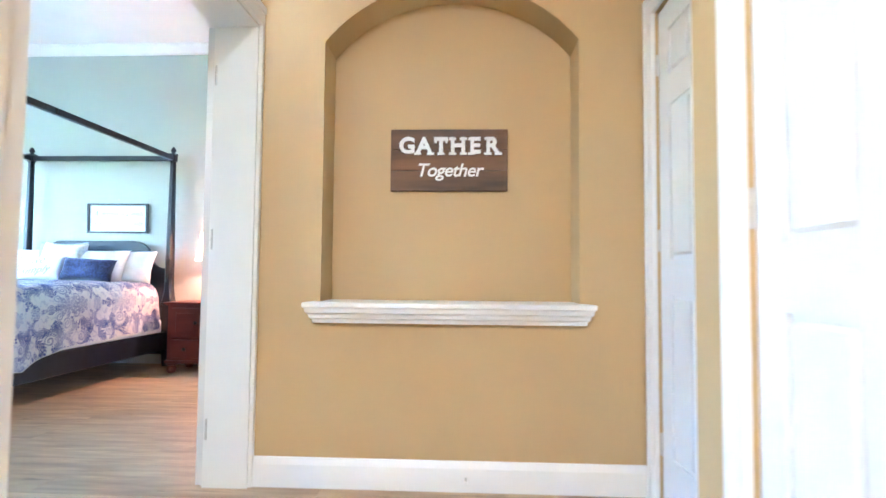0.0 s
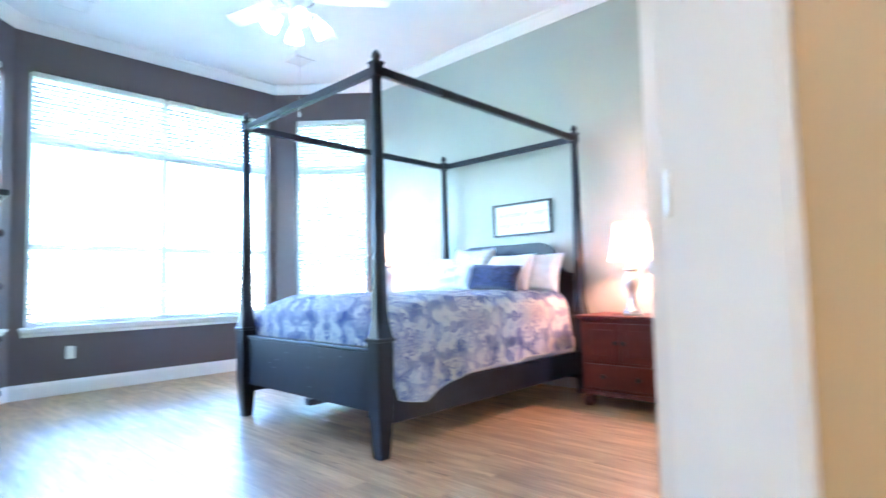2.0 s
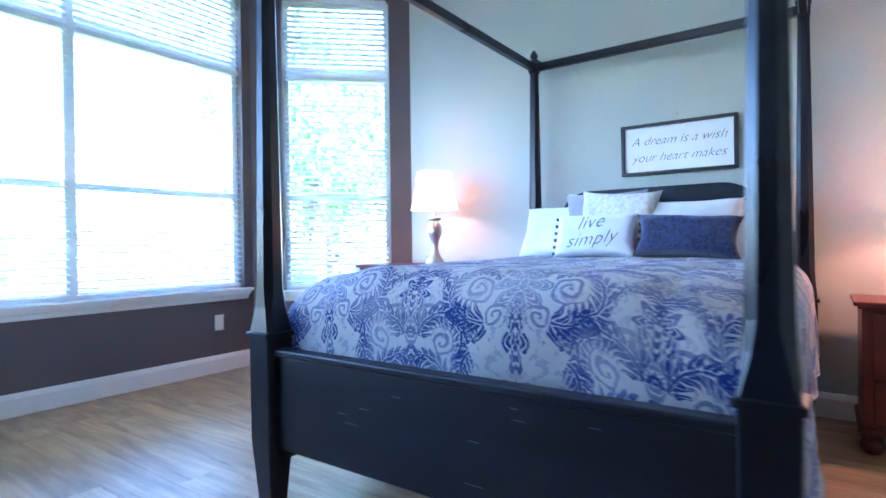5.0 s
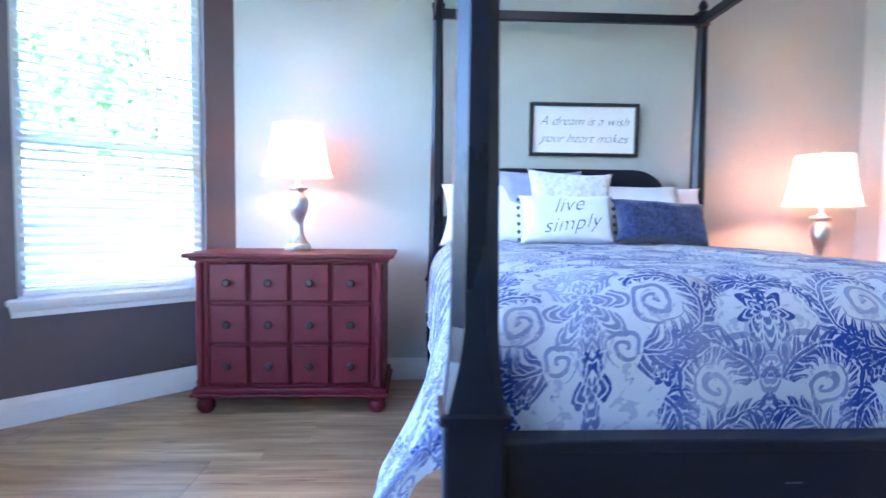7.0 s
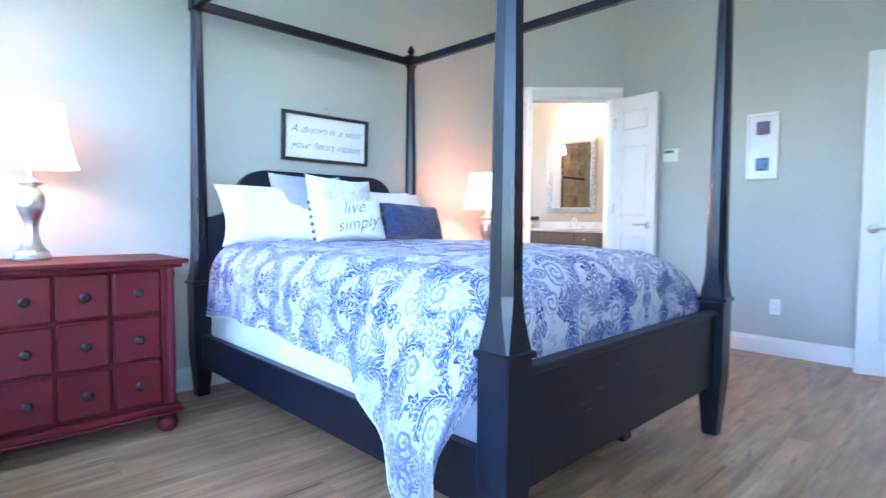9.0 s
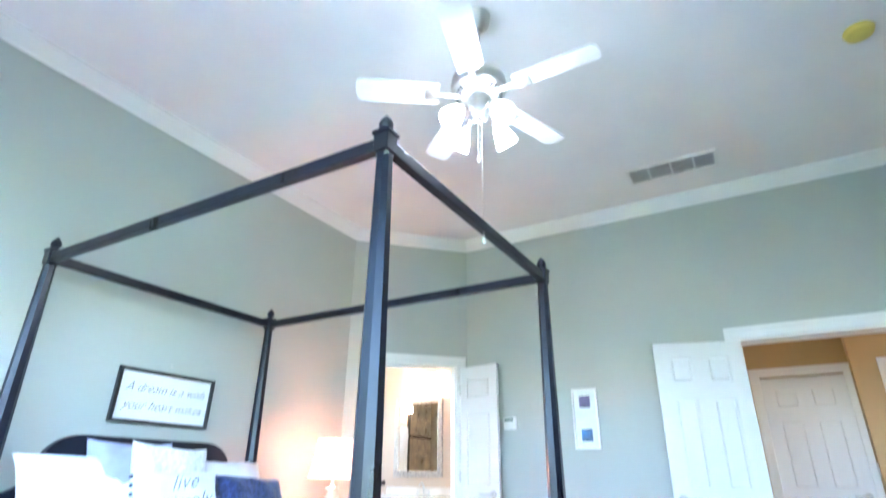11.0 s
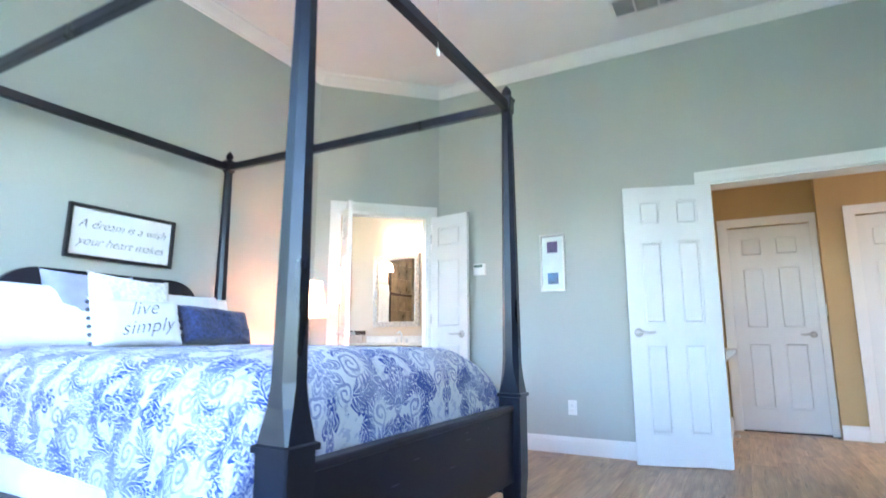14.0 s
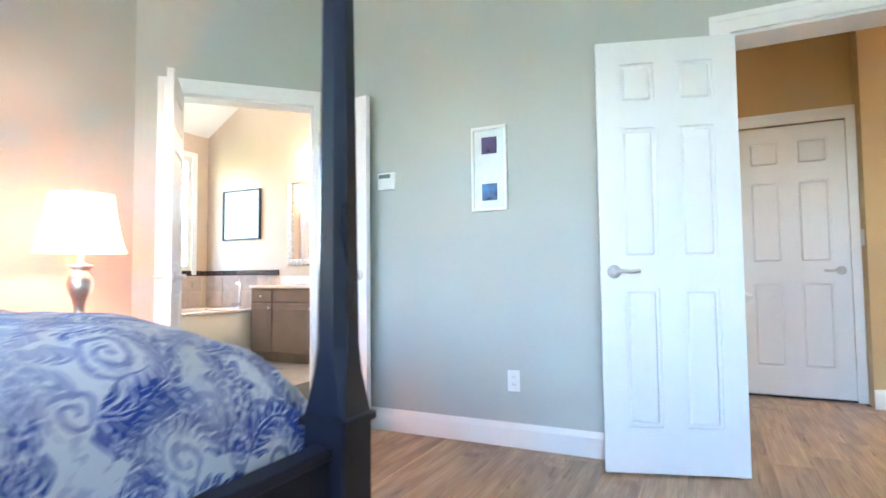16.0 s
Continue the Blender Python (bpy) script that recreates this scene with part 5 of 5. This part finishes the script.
vs_ = mesh_of(lathe([(0.055, -0.15), (0.05, -0.09), (0.03, -0.02), (0.02, 0.0)], 20, cap=False), "glass_shade", VBULB, True)
for x in (0.08, 0.31, 0.54):
    part("glass_shade", vs_, VBULB, vl, "lit frosted glass shade", m=pose(x, -0.09, 0.05))
bp_ = thing("framed_print", "black-framed pale square print on the bathroom wall", "picture", pose(XB, 8.24, 1.735, 0, 0, -90))
for x0, x1, z0, z1 in ((-0.32, 0.32, -0.32, -0.30), (-0.32, 0.32, 0.30, 0.32), (-0.32, -0.30, -0.30, 0.30), (0.30, 0.32, -0.30, 0.30)):
    part("frame_bar", box(x0, x1, -0.035, -0.002, z0, z1, 0.002), FRAMEB, bp_)
part("print", box(-0.30, 0.30, -0.018, -0.012, -0.30, 0.30), PAPER, bp_)

# ---- the tub wall's far end: a closed door, a second light and a brown tiled shower ----
door_leaf("door_7", "white panelled bathroom door, closed", 0.55, 1.98, leaf_pose((-0.99, YB - 0.03), (0.0, YB - 0.03)))
SHOWER = mat("brown_stone_tile", (0.27, 0.19, 0.10), 0.3, var=0.25, scale=5, bump=0.1, rnd=0.14)
st_ = tagged(new("shower_tiles"), "brown stone shower tiles with a dark mosaic band", "tiles", kind="structure")
tb = mesh_of(box(0, 0.292, -0.012, -0.002, 0, 0.292, 0.002, 1), "tile", SHOWER)
for c in range(3):
    for r in range(9):
        part("tile", tb, SHOWER, st_, m=mBN @ pose(0.04 + 0.296 * c, 0, 0.02 + 0.296 * r + (0.06 if r > 5 else 0)))
part("mosaic_band", box(0.04, 0.928, -0.014, -0.002, 1.796, 1.852), MOSAIC, st_, "dark mosaic band", m=mBN)
part("edge_trim", box(0.935, 0.985, -0.05, -0.002, 0.0, 2.45, 0.004), mat("dark_bronze_metal", (0.05, 0.04, 0.03), 0.4, 0.7, bump=0.05), st_, "dark bronze shower post", m=mBN)
l2 = copy_thing(vl, pose(-1.05, YB, 2.36))
l2["label"] = "lit vanity light bar above the closed bathroom door"

# ---- outside the windows ----
structure("ground", box(-400, 400, -400, 400, -0.45, -0.30), GRASS, "mown lawn reaching the distance", "ground")


def leaves(rng, n, radius, squash, size):
    """Many small leaf faces in uneven clumps."""
    vs, fs = [], []
    clumps = []
    for k in range(46):
        a, b = rng.uniform(0, 2 * math.pi), rng.uniform(-0.9, 1)
        r = radius * rng.uniform(0.35, 1.0)
        c = math.sqrt(1 - b * b)
        clumps.append(((r * c * math.cos(a), r * c * math.sin(a), r * b * squash), radius * rng.uniform(0.16, 0.34)))
    for k in range(n):
        (cx, cy, cz), cr = clumps[rng.randrange(len(clumps))]
        p = Vector((cx + rng.gauss(0, cr * 0.55), cy + rng.gauss(0, cr * 0.55), cz + rng.gauss(0, cr * 0.45)))
        q = Euler((rng.uniform(0, 6.3), rng.uniform(0, 6.3), rng.uniform(0, 6.3))).to_matrix()
        s = size * rng.uniform(0.6, 1.3)
        i = len(vs)
        for c in ((-0.5, 0, 0), (0, -0.28, 0.06), (0.5, 0, 0), (0, 0.28, 0.06)):
            vs.append(tuple(p + q @ (Vector(c) * s)))
        fs.append((i, i + 1, i + 2, i + 3))
    me = bpy.data.meshes.new("crown")
    me.from_pydata(vs, [], fs)
    me.materials.append(LEAF)
    return me


def tree(label, height, radius, seed):
    rng = random.Random(seed)
    t = thing("tree", label, "tree", group="garden trees")
    tr = lathe([(0.16, 0), (0.12, 0.4), (0.10, height * 0.4), (0.05, height * 0.75)], 10)
    part("trunk", tr, BARK, t, "", True)
    for k in range(6):
        a, z = rng.uniform(0, 6.28), height * rng.uniform(0.35, 0.6)
        e = (radius * 0.7 * math.cos(a), radius * 0.7 * math.sin(a), z + radius * 0.5)
        part("limb", tube([(0, 0, z), (e[0] * 0.4, e[1] * 0.4, z + 0.35 * radius), e], 0.03, 6), BARK, t)
    part("crown", leaves(rng, 2600, radius, 0.95, 0.16), LEAF, t, "green leafy crown", m=pose(0, 0, height * 0.68))
    return t


t1 = tree("leafy green broadleaf tree on the lawn", 4.6, 1.9, 3)
t1.matrix_basis = pose(-9.6, 8.6, -0.3)
for x, y, rz, s in ((-11.8, 11.2, 70, 1.0), (-36, 3.2, 140, 0.8), (-41, 8.5, 20, 0.9), (-38, -3.5, 210, 0.8), (-9.0, 12.8, 280, 1.2), (-14.5, 13.5, 180, 1.2)):
    o = copy_thing(t1, pose(x, y, -0.3, 0, 0, rz))
    o.scale = (s, s, s)


def shrub(x, y, s, seed):
    b = thing("shrub", "low green garden shrub on the lawn", "shrub", pose(x, y, -0.3), "garden shrubs")
    part("stem", lathe([(0.05, 0), (0.03, 0.5 * s)], 8), BARK, b)
    part("foliage", leaves(random.Random(seed), 2200, 0.75 * s, 0.75, 0.10), LEAF, b, m=pose(0, 0, 0.62 * s))


for k, (x, y, s) in enumerate(((-13.4, 2.6, 1.0), (-15.4, 5.4, 1.1), (-8.9, 7.2, 1.1), (-14.0, 0.2, 0.9))):
    shrub(x, y, s, 20 + k)
fe = thing("garden_fence", "weathered wooden fence at the end of the garden", "fence", pose(-21, -8, -0.3))
fmh = mesh_of(box(-0.012, 0.012, 0, 0.138, 0.02, 1.8), "board", FENCE)
for k in range(190):
    part("board", fmh, FENCE, fe, m=pose(0, 0.145 * k, 0))
for z in (0.4, 1.4):
    part("rail", box(-0.06, -0.014, 0, 27.5, z, z + 0.09), FENCE, fe)

# ---- floor planks ----
fl = bpy.data.objects["floor"]
pk = mesh_of(box(0, 1, 0, 0.1794, -0.008, 0, 0.0007, 1), "plank", PLANK)
rng = random.Random(11)
y, r = -2.0, 0
while y < 5.95:
    lo = -0.66 if y < 1.38 else -6.38
    if 1.38 <= y < 2.45:
        lo = -6.38 + (2.45 - y)
    if y > 5.1:
        lo = -6.42 + (y - 5.07) * 1.18
    hi = 1.16 if y < 2.83 else (-0.80 if y < 4.95 else -0.80 - (y - 4.95) + 0.06)
    if y < 1.8:
        hi = 1.0
    x = lo - rng.uniform(0, 1.2)
    while x < hi:
        a, b = max(x, lo), min(x + 1.22, hi)
        if b - a > 0.05:
            o = part("plank", pk, PLANK, fl, m=pose(a, y, 0))
            o.scale = (b - a - 0.0006, 1, 1)
        x += 1.22
    y += 0.18
    r += 1
